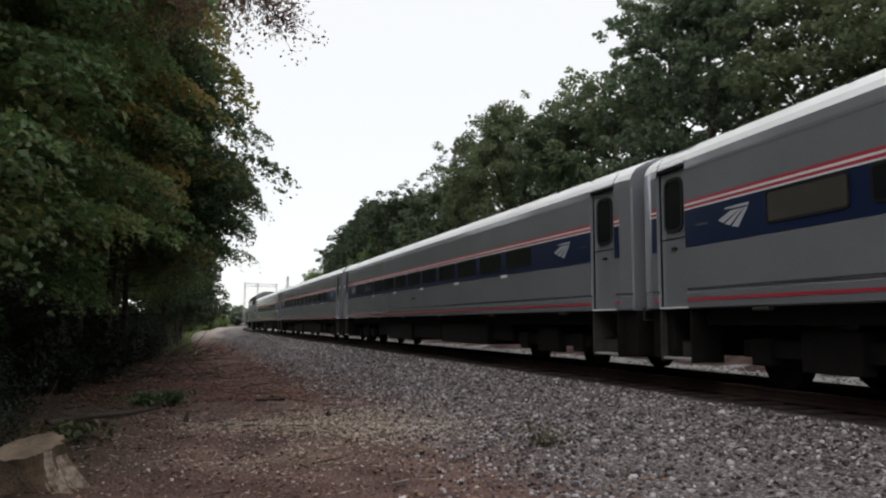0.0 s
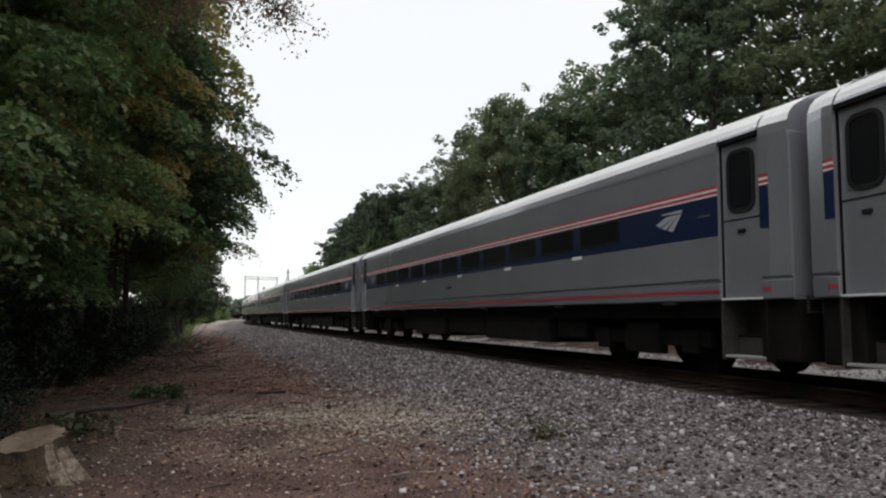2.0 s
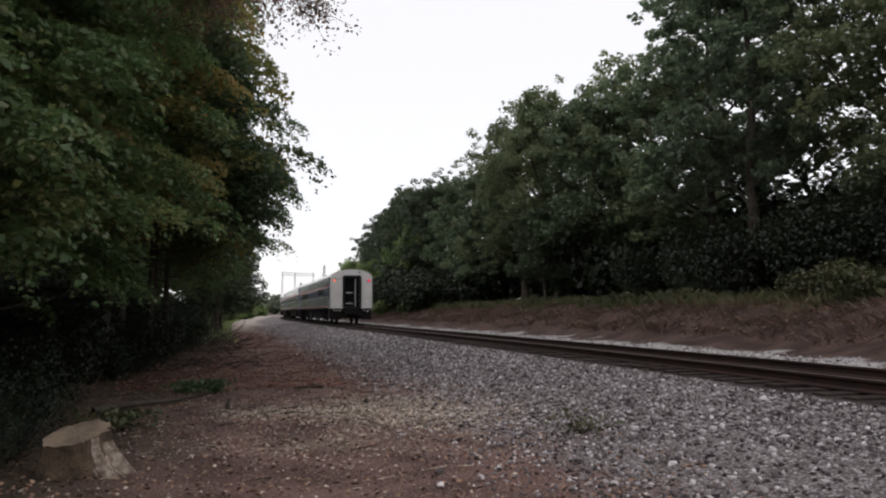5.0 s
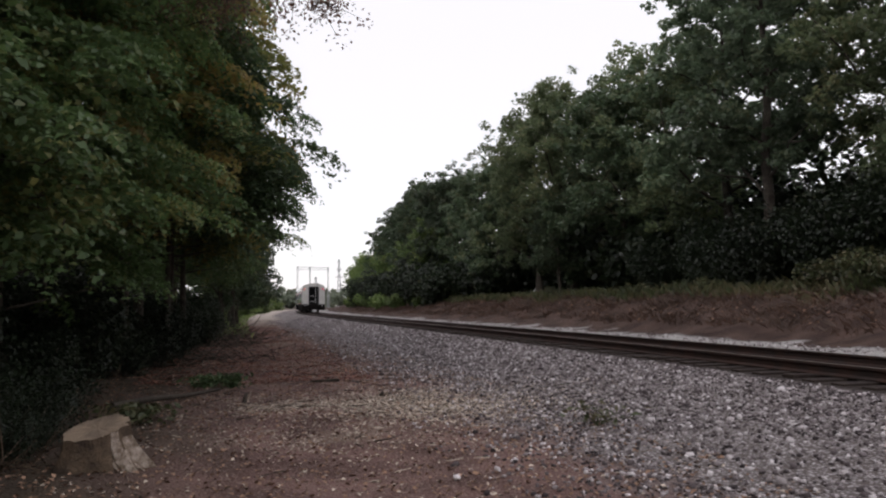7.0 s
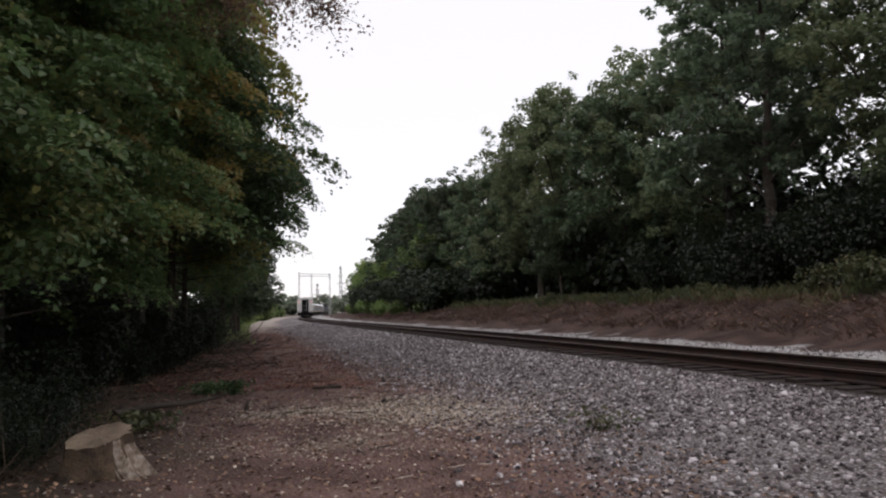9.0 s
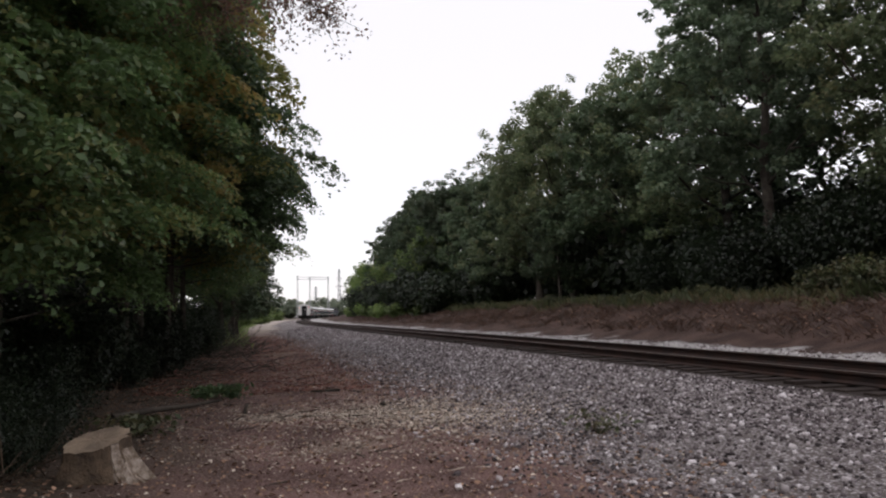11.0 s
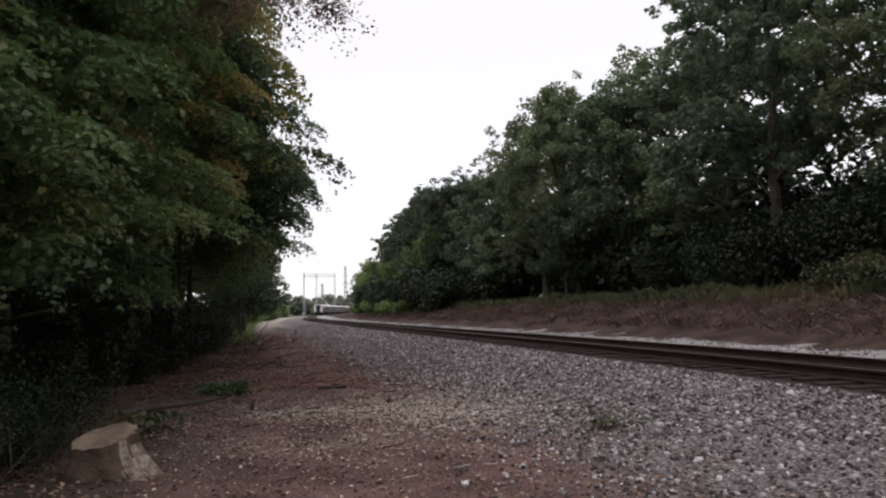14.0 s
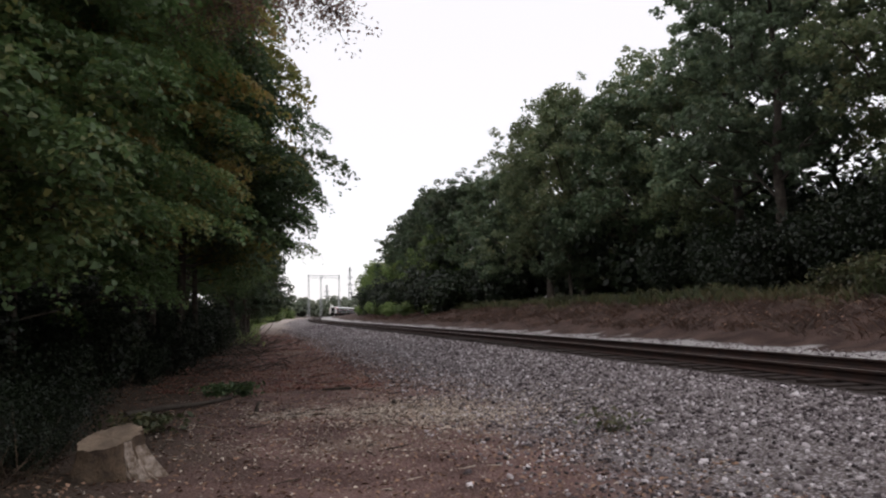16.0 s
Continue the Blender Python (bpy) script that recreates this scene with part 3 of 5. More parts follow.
    # ends: portal, black sheet for the gangway's darkness, corner grab irons and coupler
    for sgn in (-1, 1):
        ye = sgn * HALF
        for x0, x1, z0, z1 in ((-1.455, -0.64, 1.14, 3.2), (0.64, 1.455, 1.14, 3.2), (-0.638, 0.638, 3.2, 3.5)):
            part("end_sheet", boxes((x0, x1, ye - 0.012, ye + 0.012, z0, z1), bevel=0.008), M_SIDE, car, "grey painted end sheet")
        portal = part("gangway_portal", moved(rounded_frame(1.32, 2.34, 0.14, 0.15, 0.18, "y"), 0, ye + sgn * 0.093, 2.26), M_RUBBER, car, "black rubber gangway portal")
        inner = part("gangway_door", boxes((-0.5, 0.5, ye + sgn * 0.02 - 0.01, ye + sgn * 0.02 + 0.01, 1.1, 3.4)), M_DARK, portal, "gangway sheet, the dark interior put into its black colour")
        part("door_bar", boxes((-0.42, 0.10, ye + sgn * 0.05 - 0.015, ye + sgn * 0.05 + 0.015, 1.42, 1.48)), M_DOOR, inner, "pale door bar")
        part("door_bar", boxes((-0.42, 0.06, ye + sgn * 0.05 - 0.015, ye + sgn * 0.05 + 0.015, 2.16, 2.24)), M_DOOR, inner, "pale door bar")
        part("door_edge", boxes((0.22, 0.27, ye + sgn * 0.06 - 0.02, ye + sgn * 0.06 + 0.02, 1.2, 3.2)), M_DOOR, inner, "grey upright door edge")
        part("buffer_beam", boxes((-0.74, 0.74, ye - sgn * 0.28 - 0.1, ye - sgn * 0.28 + 0.1, 0.42, 1.13), bevel=0.02), M_UNDER, car, "black buffer beam")
        part("coupler", boxes((-0.12, 0.12, ye - 0.1 if sgn > 0 else ye - 0.18, ye + 0.18 if sgn > 0 else ye + 0.1, 0.74, 1.0),
                              (-0.45, 0.45, ye - 0.3, ye + 0.12 if sgn > 0 else ye + 0.3, 0.62, 1.12), bevel=0.03), M_UNDER, car, "black coupler")
        for side in (-1, 1):
            part("grab_iron", boxes((side * 1.05 - 0.25, side * 1.05 + 0.25, ye + sgn * 0.06 - 0.012, ye + sgn * 0.06 + 0.012, 0.93, 0.955),
                                    (side * 1.05 - 0.25, side * 1.05 - 0.225, ye + sgn * 0.06 - 0.012, ye + sgn * 0.06 + 0.012, 0.955, 1.14),
                                    (side * 1.05 + 0.225, side * 1.05 + 0.25, ye + sgn * 0.06 - 0.012, ye + sgn * 0.06 + 0.012, 0.955, 1.14)), M_STEP, car, "grimy grab iron")
            part("step_box", boxes((min(side * 0.72, side * 1.38), max(side * 0.72, side * 1.38), ye - sgn * 0.35 - 0.33, ye - sgn * 0.35 + 0.33, 0.32, 1.12), bevel=0.03), M_UNDER, car)
    # underframe gear
    for (x0, x1, y0, y1, z0) in ((-1.3, 1.3, -5.6, -1.9, 0.34), (-1.25, 1.25, -1.7, 1.2, 0.40), (-1.3, 1.3, 1.4, 4.6, 0.32), (-1.2, 1.2, 4.8, 6.6, 0.42), (-1.2, 1.2, -7.0, -5.8, 0.45)):
        part("equipment_box", boxes((x0, x1, y0, y1, z0, 1.08), bevel=0.04), M_UNDER, car, "black underfloor equipment box")
    part("centre_sill", boxes((-1.3, 1.3, -11.3, 11.3, 0.86, 1.098)), M_UNDER, car)
    for yy in (-11.0, -9.6, 8.4, 3.2, -3.1, -7.4, 10.6):
        part("roof_fitting", boxes((-1.24, -1.12, yy - 0.05, yy + 0.05, 3.57, 3.66), bevel=0.01), M_RUBBER, car)
    for y in (-8.95, 8.95):
        build_bogie(car, y)
    return car


N_CARS = 6
cars = [build_car()]
cars += [copy_thing(cars[0], pose(0, 0, 0)) for _ in range(N_CARS - 1)]
last = cars[0]
tagged(last, "last grey passenger car with lit red tail lamps")
# Only the rear end of the last car gets the sky-lit pale colour.
for ob in last.children:
    if ob.name.startswith("end_corner") and ob.data.vertices[0].co.y < 0:
        ob.data = ob.data.copy()
        ob.data.materials[0], ob.data.materials[1] = M_END_LIT, M_END_LIT
    if ob.name.startswith("end_sheet") and ob.data.vertices[0].co.y < 0:
        ob.data = ob.data.copy()
        ob.data.materials[0] = M_END_LIT
        tagged(ob, "painted end sheet with sky light put into its pale colour")
    if ob.name.startswith("grab_iron") and ob.data.vertices[0].co.y < 0:
        ob.data = ob.data.copy()
        ob.data.materials[0] = M_DOOR
        tagged(ob, "pale grab iron")
for x, sag in ((-0.55, 0.42), (-0.38, 0.34), (0.42, 0.36), (0.58, 0.45)):
    pts = [(x + 0.10 * math.sin(q * 3), -HALF - 0.10 - 0.12 * math.sin(q * math.pi), 0.98 - sag * math.sin(q * math.pi * 0.62)) for q in (0, 0.2, 0.4, 0.6, 0.8, 1.0)]
    v, f = tube(pts, [0.022] * 6, 7)
    part("air_hose", mesh_of("air_hose", v, f, M_RUBBER, smooth=True), None, last, "hanging black hose")
for x, z0, z1 in ((-1.36, 1.2, 1.9), (1.36, 1.2, 1.9)):
    part("grab_rail", cyl(bmesh.new(), (x, -HALF - 0.05, (z0 + z1) / 2), (0, 0, 1), 0.014, z1 - z0, 8), M_DOOR, last, "pale upright grab rail")
part("number_bar", boxes((1.02, 1.12, -HALF - 0.022, -HALF - 0.012, 1.62, 1.68)), M_WHITE, last, "small white lettering bar")
part("number_bar", boxes((1.04, 1.12, -HALF - 0.022, -HALF - 0.012, 1.52, 1.58)), M_WHITE, last, "small white lettering bar")
part("marker_lens", cyl(bmesh.new(), (1.12, -HALF - 0.03, 0.88), (0, 1, 0), 0.05, 0.05, 14), M_WHITE, last, "small round marker lens")
part("end_seam", boxes((-1.44, -0.66, -HALF - 0.016, -HALF - 0.0121, 3.20, 3.215)), M_UNDER, last)
part("end_seam", boxes((-0.66, -0.645, -HALF - 0.016, -HALF - 0.0121, 3.52, 3.80)), M_UNDER, last)
# the last car has a blank stretch in its window band
for band in [c for c in last.children if c.name.startswith("window_band")]:
    for ob in list(band.children):
        yc = sum(v.co.y for v in ob.data.vertices) / len(ob.data.vertices)
        if -5.0 < yc < 3.0:
            bpy.data.objects.remove(ob)
        elif yc < -5.0:
            ob.location.y = 0.72
# One window of the third car has an olive tone.
M_OLIVE_PANE = material("olive_pane", (0.060, 0.056, 0.046), 0.3, 0, 0.15, 2, 30, 0.01)
for band in [c for c in cars[2].children if c.name.startswith("window_band")]:
    for ob in band.children:
        if ob.name.startswith("window.") and min(v.co.y for v in ob.data.vertices) > 8.0:
            ob.data = ob.data.copy()
            ob.data.materials[0] = M_OLIVE_PANE
            tagged(ob, "olive-toned window")


def build_locomotive():
    """Boxy diesel with a sloping nose at its forward end (+y)."""
    ob = tagged(new("locomotive"), "dark grey diesel locomotive with navy band heading the train", "locomotive")
    M_LOCO = material("grey_locomotive_paint", (0.17, 0.18, 0.19), 0.25, 0.3, 0.15, 0.8, 25, 0.02)
    skin = ((1.44, 1.05), (1.50, 1.10), (1.50, 3.62), (1.44, 3.86), (1.22, 4.18), (0.90, 4.34), (0.0, 4.42))
    v, f, i = sweep(skin, -10.2, 6.6, None, roof_from=3.6)
    part("body", mesh_of("body", v, f, [M_LOCO, M_UNDER], index=i), None, ob, "grey body with a dark roof")
    bm = bmesh.new()
    ring0 = [bm.verts.new((x, 6.602, z)) for x, z in ((-1.5, 1.05), (1.5, 1.05), (1.5, 3.62), (1.2, 4.18), (-1.2, 4.18), (-1.5, 3.62))]
    ring1 = [bm.verts.new((x, y, z)) for x, y, z in ((-1.3, 10.1, 1.05), (1.3, 10.1, 1.05), (1.25, 9.5, 2.5), (1.1, 7.9, 4.1), (-1.1, 7.9, 4.1), (-1.25, 9.5, 2.5))]
    bm.faces.new(ring1)
    for k in range(6):
        bm.faces.new((ring0[k], ring0[(k + 1) % 6], ring1[(k + 1) % 6], ring1[k]))
    bmesh.ops.recalc_face_normals(bm, faces=bm.faces)
    part("nose", bm, M_LOCO, ob, "sloping grey nose")
    for side in (-1, 1):
        x0, x1 = sorted((side * 1.498, side * 1.505))
        part("band", boxes((x0, x1, -10.1, 6.5, 2.3, 3.0)), M_BLUE, ob, "navy blue band")
        part("stripe", boxes((x0, x1, -10.1, 6.5, 3.01, 3.06)), M_RED, ob, "red stripe")
        part("cab_window", moved(rounded_panel(0.9, 0.6, 0.08, 0.02), side * 1.505, 5.6, 3.3), M_GLASS, ob, "dark cab window")
        for k in range(4):
            part("side_grille", moved(rounded_panel(1.3, 0.6, 0.04, 0.03), side * 1.503, -8.6 + 1.6 * k, 3.33), M_UNDER, ob, "dark side grille")
    part("tail_door", boxes((-0.4, 0.4, -10.24, -10.19, 1.2, 3.2), bevel=0.01), M_DOOR, ob, "grey end door")
    for yy in (-8.2, -6.2, -2.0):
        part("roof_fan", cyl(bmesh.new(), (0, yy, 4.44), (0, 0, 1), 0.6, 0.14, 24), M_UNDER, ob, "round roof fan")
    part("fuel_tank", boxes((-1.35, 1.35, -3.4, 2.4, 0.3, 1.06), bevel=0.1), M_UNDER, ob, "black fuel tank")
    part("pilot", boxes((-1.3, 1.3, 9.6, 10.1, 0.2, 1.04), bevel=0.04), M_UNDER, ob, "black pilot plate")
    part("buffer_beam", boxes((-1.3, 1.3, -10.2, -9.8, 0.5, 1.04), bevel=0.03), M_UNDER, ob, "black buffer beam")
    for y in (-6.6, 6.2):
        build_bogie(ob, y)
    return ob


locomotive = build_locomotive()
M_LAMP_A = glow_material("lit_amber_lamp", (1.0, 0.24, 0.13), 1.35)
M_LAMP_R = glow_material("lit_red_lamp", (1.0, 0.05, 0.13), 1.1)
for x, m, lab in ((-1.22, M_LAMP_A, "lit orange-red tail lamp"), (1.22, M_LAMP_R, "lit red tail lamp")):
    lamp = part("tail_lamp", cyl(bmesh.new(), (x, -HALF - 0.03, 3.06), (0, 1, 0), 0.085, 0.05, 20), m, last, lab)
    ring = bmesh.new()
    cyl(ring, (x, -HALF - 0.018, 3.06), (0, 1, 0), 0.115, 0.035, 20)
    part("lamp_ring", ring, M_RUBBER, lamp)
part("end_lamp_bracket", boxes((0.50, 0.60, -HALF - 0.05, -HALF, 3.60, 3.72), bevel=0.01), M_RUBBER, last)

# ---- trees and undergrowth ----
def within(p, r):
    """Keep a limb's end inside the crown's width."""
    d = math.hypot(p[0], p[1])
    return p * (min(1, 0.86 * r / d), min(1, 0.86 * r / d), 1) if d > 1e-6 else p


def branchy(rng, h, r, base, lean=0.04, limbs=11, trunk_r=0.22):
    """Trunk and limbs of a tree, and the places where its foliage sits."""
    n = 9
    drift = np.cumsum(rng.normal(0, lean * h / n, (n, 2)), axis=0)
    path = np.array([(drift[i, 0], drift[i, 1], h * 0.93 * i / (n - 1) - 0.3 * (i == 0)) for i in range(n)])
    rad = [trunk_r * (1.35 if i == 0 else 1.0) * (1 - 0.93 * i / (n - 1)) + 0.012 for i in range(n)]
    chunks, spots = [tube(path, rad, 9)], []
    for k in range(limbs):
        f = base + (0.95 - base) * (k + rng.uniform(0, 0.8)) / limbs
        j = f * (n - 1) / 0.93 * 0.93
        a = path[min(int(j), n - 2)] + (path[min(int(j) + 1, n - 1)] - path[min(int(j), n - 2)]) * (j - int(j))
        w = k * 2.4 + rng.uniform(-0.5, 0.5)
        reach = r * (0.55 + 0.5 * rng.random()) * (1 - 0.65 * max(0, (f - 0.45) / 0.55) ** 1.6)
        rise = reach * rng.uniform(0.15, 0.75)
        pts = [a]
        for q in (0.35, 0.7, 1.0):
            pts.append(within(a + np.array([math.cos(w) * reach * q, math.sin(w) * reach * q, rise * q ** 0.8]) + rng.normal(0, 0.06 * reach, 3), r))
        r0 = trunk_r * 0.42 * (1 - 0.6 * f)
        chunks.append(tube(pts, [r0, r0 * 0.7, r0 * 0.42, r0 * 0.15], 6))
        for q in (1, 2, 3):
            spots.append((pts[q], 0.8 + 0.5 * (q == 2)))
            if q > 1:
                side = within(pts[q] + rng.normal(0, 0.26 * reach, 3), r)
                chunks.append(tube([pts[q - 1], (pts[q - 1] + side) / 2 + rng.normal(0, 0.1, 3), side], [r0 * 0.5, r0 * 0.3, r0 * 0.1], 5))
                spots.append((side, 0.8))
    spots.append((path[-1], 0.9))
    return chunks, spots


def tree(name, seed, h, r, base, n_leaf, leaf, leaf_mat, label, category="tree", clump=0.24, trunk_r=0.22, limbs=11, hang=0.0):
    rng = np.random.default_rng(seed)
    chunks, spots = branchy(rng, h, r, base, limbs=limbs, trunk_r=trunk_r)
    ob = tagged(new(name), label, category)
    v, f = join(chunks)
    part("trunk", mesh_of("trunk", v, f, M_BARK, smooth=True), None, ob, "rough grey-brown trunk and limbs")
    # every foliage spot holds several smaller sprays
    cen, rad = [], []
    for p, w in spots:
        for _ in range(6):
            cen.append(p + rng.normal(0, 0.15 * r, 3) * (1, 1, 0.75) - np.array([0, 0, hang * rng.random()]))
            rad.append(clump * r * w * rng.uniform(0.45, 1.0))
    cen, rad = np.array(cen), np.array(rad)
    pick = rng.choice(len(cen), n_leaf, p=rad ** 2 / np.sum(rad ** 2))
    d = rng.normal(0, 1, (n_leaf, 3))
    d /= np.linalg.norm(d, axis=1, keepdims=True)
    rr = rng.uniform(0.05, 1.0, n_leaf) ** 0.45
    c = cen[pick] + d * (rad[pick] * rr)[:, None] * (1, 1, 0.7)
    c = c[c[:, 2] > max(0.1, base * h * 0.8)]
    nrm = (c - cen[pick][:len(c)]) * 0
    nrm = np.tile(np.array([0, 0, 0.8]), (len(c), 1)) + d[:len(c)] * 0.6
    part("crown", quads_mesh("crown", leaves(rng, c, nrm, leaf), leaf_mat), None, ob, "crown of many small leaves")
    return ob


def shrub(name, seed, h, r, n_leaf, leaf, leaf_mat, label, category="shrub"):
    rng = np.random.default_rng(seed)
    ob = tagged(new(name), label, category)
    chunks, tips = [], []
    for k in range(9):
        w, out = k * 2.4, r * rng.uniform(0.3, 0.9)
        top = np.array([math.cos(w) * out, math.sin(w) * out, h * rng.uniform(0.55, 0.95)])
        midp = top * (0.45, 0.45, 0.55) + rng.normal(0, 0.05, 3)
        v, f = tube([(0, 0, -0.15), midp, top], [0.03, 0.02, 0.006], 5)
        part("stem", mesh_of("stem", v, f, M_BARK, smooth=True), None, ob)
        tips += [(top, 0.42), (midp, 0.45), ((top + midp) / 2, 0.42)]
    idx = rng.integers(0, len(tips), n_leaf)
    cen = np.array([tips[i][0] for i in idx])
    rad = np.array([tips[i][1] for i in idx]) * r
    d = rng.normal(0, 1, (n_leaf, 3))
    d /= np.linalg.norm(d, axis=1, keepdims=True)
    c = cen + d * (rad * rng.uniform(0.3, 1, n_leaf) ** 0.5)[:, None]
    c[:, 2] = np.abs(c[:, 2] - 0.03) + 0.03
    nrm = np.tile(np.array([0, 0, 0.7]), (n_leaf, 1)) + d * 0.6
    part("foliage", quads_mesh("foliage", leaves(rng, c, nrm, leaf), leaf_mat), None, ob, "dense small leaves")
    return ob


def plant(ob_list, rows, sink=0.05):
    """Stand things along the track: rows of (which, s, u, scale, turn). The first use of each takes the thing itself."""
    used = plant.used
    for which, s, u, sc, turn in rows:
        x, y, _ = on_track(s, u)
        z = float(ground_z(x, y)[0]) - sink
        m = pose(x, y, z, 0, 0, turn) @ Matrix.Scale(sc, 4)
        ob = ob_list[which]
        if ob.name in used:
            copy_thing(ob, m)
        else:
            used.add(ob.name)
            ob.matrix_basis = m


plant.used = set()
rng_p = np.random.default_rng(11)

def bough_tree(name, seed, h, r, base, leaf, leaf_mat, label, limbs=26, per=310, wide=0.45, trunk_r=0.11, size=0.62):
    """A tree whose leaves sit on layered boughs with dark gaps between them."""
    rng = np.random.default_rng(seed)
    n = 9
    drift = np.cumsum(rng.normal(0, 0.03 * h / n, (n, 2)), axis=0)
    path = np.array([(drift[i, 0], drift[i, 1], h * 0.95 * i / (n - 1) - 0.3 * (i == 0)) for i in range(n)])
    chunks = [tube(path, [trunk_r * (1.4 if i == 0 else 1.0) * (1 - 0.92 * i / (n - 1)) + 0.012 for i in range(n)], 9)]
    cs, ns = [], []

    def bough(at, w, scale):
        """Leaves over a drooping, uneven fan that points along w."""
        k = int(per * scale * scale)
        along, across = np.array([math.cos(w), math.sin(w), 0]), np.array([-math.sin(w), math.cos(w), 0])
        q, t = rng.uniform(-1, 1, k), rng.uniform(0, 2 * math.pi, k)
        rad = np.sqrt(rng.random(k)) * (1 + 0.22 * np.sin(3 * t + rng.uniform(0, 6)) + 0.14 * np.sin(7 * t + rng.uniform(0, 6)))
        a, b = rad * np.cos(t) * size * scale * 1.15, rad * np.sin(t) * size * scale * 0.85
        up = 0.48 * size * scale * np.sqrt(np.clip(1.2 - rad ** 2, 0, None)) - 0.38 * a - 0.10 * np.abs(b)
        up += np.where(q < -0.45, -0.62 * size * scale * rng.random(k), 0.07 * size * rng.normal(0, 1, k))
        c = at + along * a[:, None] + across * b[:, None]
        c[:, 2] += up
        cs.append(c)
        ns.append(np.array([0, 0, 0.95]) + along * (0.25 + 0.5 * rad * np.cos(t))[:, None] + across * (0.5 * rad * np.sin(t))[:, None])

    for k in range(limbs):
        f = base + (0.97 - base) * (k + rng.uniform(0, 0.7)) / limbs
        j = f * (n - 1) / 0.97
        i = min(int(j), n - 2)
        a = path[i] + (path[i + 1] - path[i]) * (j - i)
        w = k * 2.4 + rng.uniform(-0.5, 0.5)
        form = (1 - 0.35 * max(0, (wide - f) / wide) ** 1.5) if f < wide else (1 - 0.72 * ((f - wide) / (1 - wide)) ** 1.7)
        reach = r * form * rng.uniform(0.72, 1.0)
        rise = reach * rng.uniform(0.10, 0.45)
        pts = [a]
        for q in (0.35, 0.7, 1.0):
            pts.append(a + np.array([math.cos(w) * reach * q, math.sin(w) * reach * q, rise * (q - 0.35 * q * q)]) + rng.normal(0, 0.04 * reach, 3))
        r0 = trunk_r * 0.4 * (1 - 0.6 * f)
        chunks.append(tube(pts, [r0, r0 * 0.7, r0 * 0.42, r0 * 0.15], 6))
        bough(pts[3], w, rng.uniform(0.8, 1.1))
        for q in (1, 2, 2, 3):
            turn = w + rng.choice((-1, 1)) * rng.uniform(0.5, 1.2)
            out = reach * rng.uniform(0.16, 0.30)
            tip = pts[q] + np.array([math.cos(turn) * out, math.sin(turn) * out, rng.normal(0, 0.22)])
            chunks.append(tube([pts[q], (pts[q] + tip) / 2 + rng.normal(0, 0.04, 3), tip], [r0 * 0.45, r0 * 0.3, r0 * 0.1], 5))
            bough(tip, turn, rng.uniform(0.65, 1.1))
    bough(path[-1], 0.0, 0.9)
    ob = tagged(new(name), label, "tree")
    v, f = join(chunks)
    part("trunk", mesh_of("trunk", v, f, M_BARK, smooth=True), None, ob, "rough grey-brown trunk and limbs")
    c, nrm = np.concatenate(cs), np.concatenate(ns)
    part("crown", quads_mesh("crown", leaves(rng, c, nrm, leaf), leaf_mat), None, ob, "crown of layered leafy boughs")
    return ob


# trees beside the dirt strip, close to the camera
near_trees = [
    bough_tree("broadleaf_tree", 21, 10.8, 3.9, 0.24, 0.076, L_NEAR, "green broadleaf tree with dense layered crown beside the dirt strip", limbs=36),
    bough_tree("broadleaf_tree", 22, 11.5, 3.7, 0.22, 0.076, L_AUTUMN, "broadleaf tree with leaves turning yellow and brown", limbs=36, trunk_r=0.12),
    bough_tree("broadleaf_tree", 23, 9.8, 3.6, 0.16, 0.066, L_NEAR, "green broadleaf tree with foliage down to the ground", limbs=40, per=340, trunk_r=0.09, size=0.55),
    bough_tree("broadleaf_tree", 24, 9.6, 4.2, 0.32, 0.078, L_EDGE, "dark green broadleaf tree leaning over the dirt strip", limbs=40, per=350, trunk_r=0.1, wide=0.5)]
plant(near_trees, [
    (2, 4.5, -17.0, 1.0, 60), (2, 9.5, -14.6, 1.05, 200), (2, 13.2, -13.0, 1.08, 75), (1, 16.5, -14.2, 1.1, 170), (0, 18.0, -12.3, 0.98, 300), (1, 21.5, -11.4, 1.0, 130),
    (1, 26.0, -11.4, 1.02, 10), (0, 31.5, -10.8, 0.95, 250), (0, 37.0, -11.3, 0.95, 110), (0, 43.0, -11.4, 0.85, 45),
    (3, 22.0, -11.0, 0.97, 75), (3, 25.5, -10.7, 0.98, 140), (3, 29.0, -10.9, 0.95, 150), (2, 15.5, -12.2, 0.85, 20), (2, 11.2, -13.4, 0.9, 110), (2, 7.0, -14.0, 0.9, 260), (0, 14.0, -17.5, 1.2, 15),
    # Unseen trees behind the camera, added to darken the left edge.
    (0, -3.5, -15.6, 1.0, 130), (1, -9.0, -14.5, 1.05, 40)])

# trees farther along both sides
far_trees = [
    tree("oak_tree", 31, 16.0, 5.2, 0.20, 24000, 0.17, L_OLIVE, "tall olive green oak tree behind the bank", clump=0.15, limbs=17, trunk_r=0.28),
    tree("oak_tree", 32, 17.0, 4.8, 0.26, 22500, 0.165, L_OAK, "tall dark oak tree with gaps in its crown", clump=0.125, limbs=15, trunk_r=0.28),
    tree("maple_tree", 33, 14.0, 4.6, 0.14, 17000, 0.21, L_MAPLE, "dense dark green maple tree", clump=0.17, limbs=16, trunk_r=0.22),
    tree("ash_tree", 34, 9.5, 4.0, 0.10, 11000, 0.20, L_LIGHT, "lighter green ash tree on the bank", clump=0.19, limbs=14, trunk_r=0.16)]
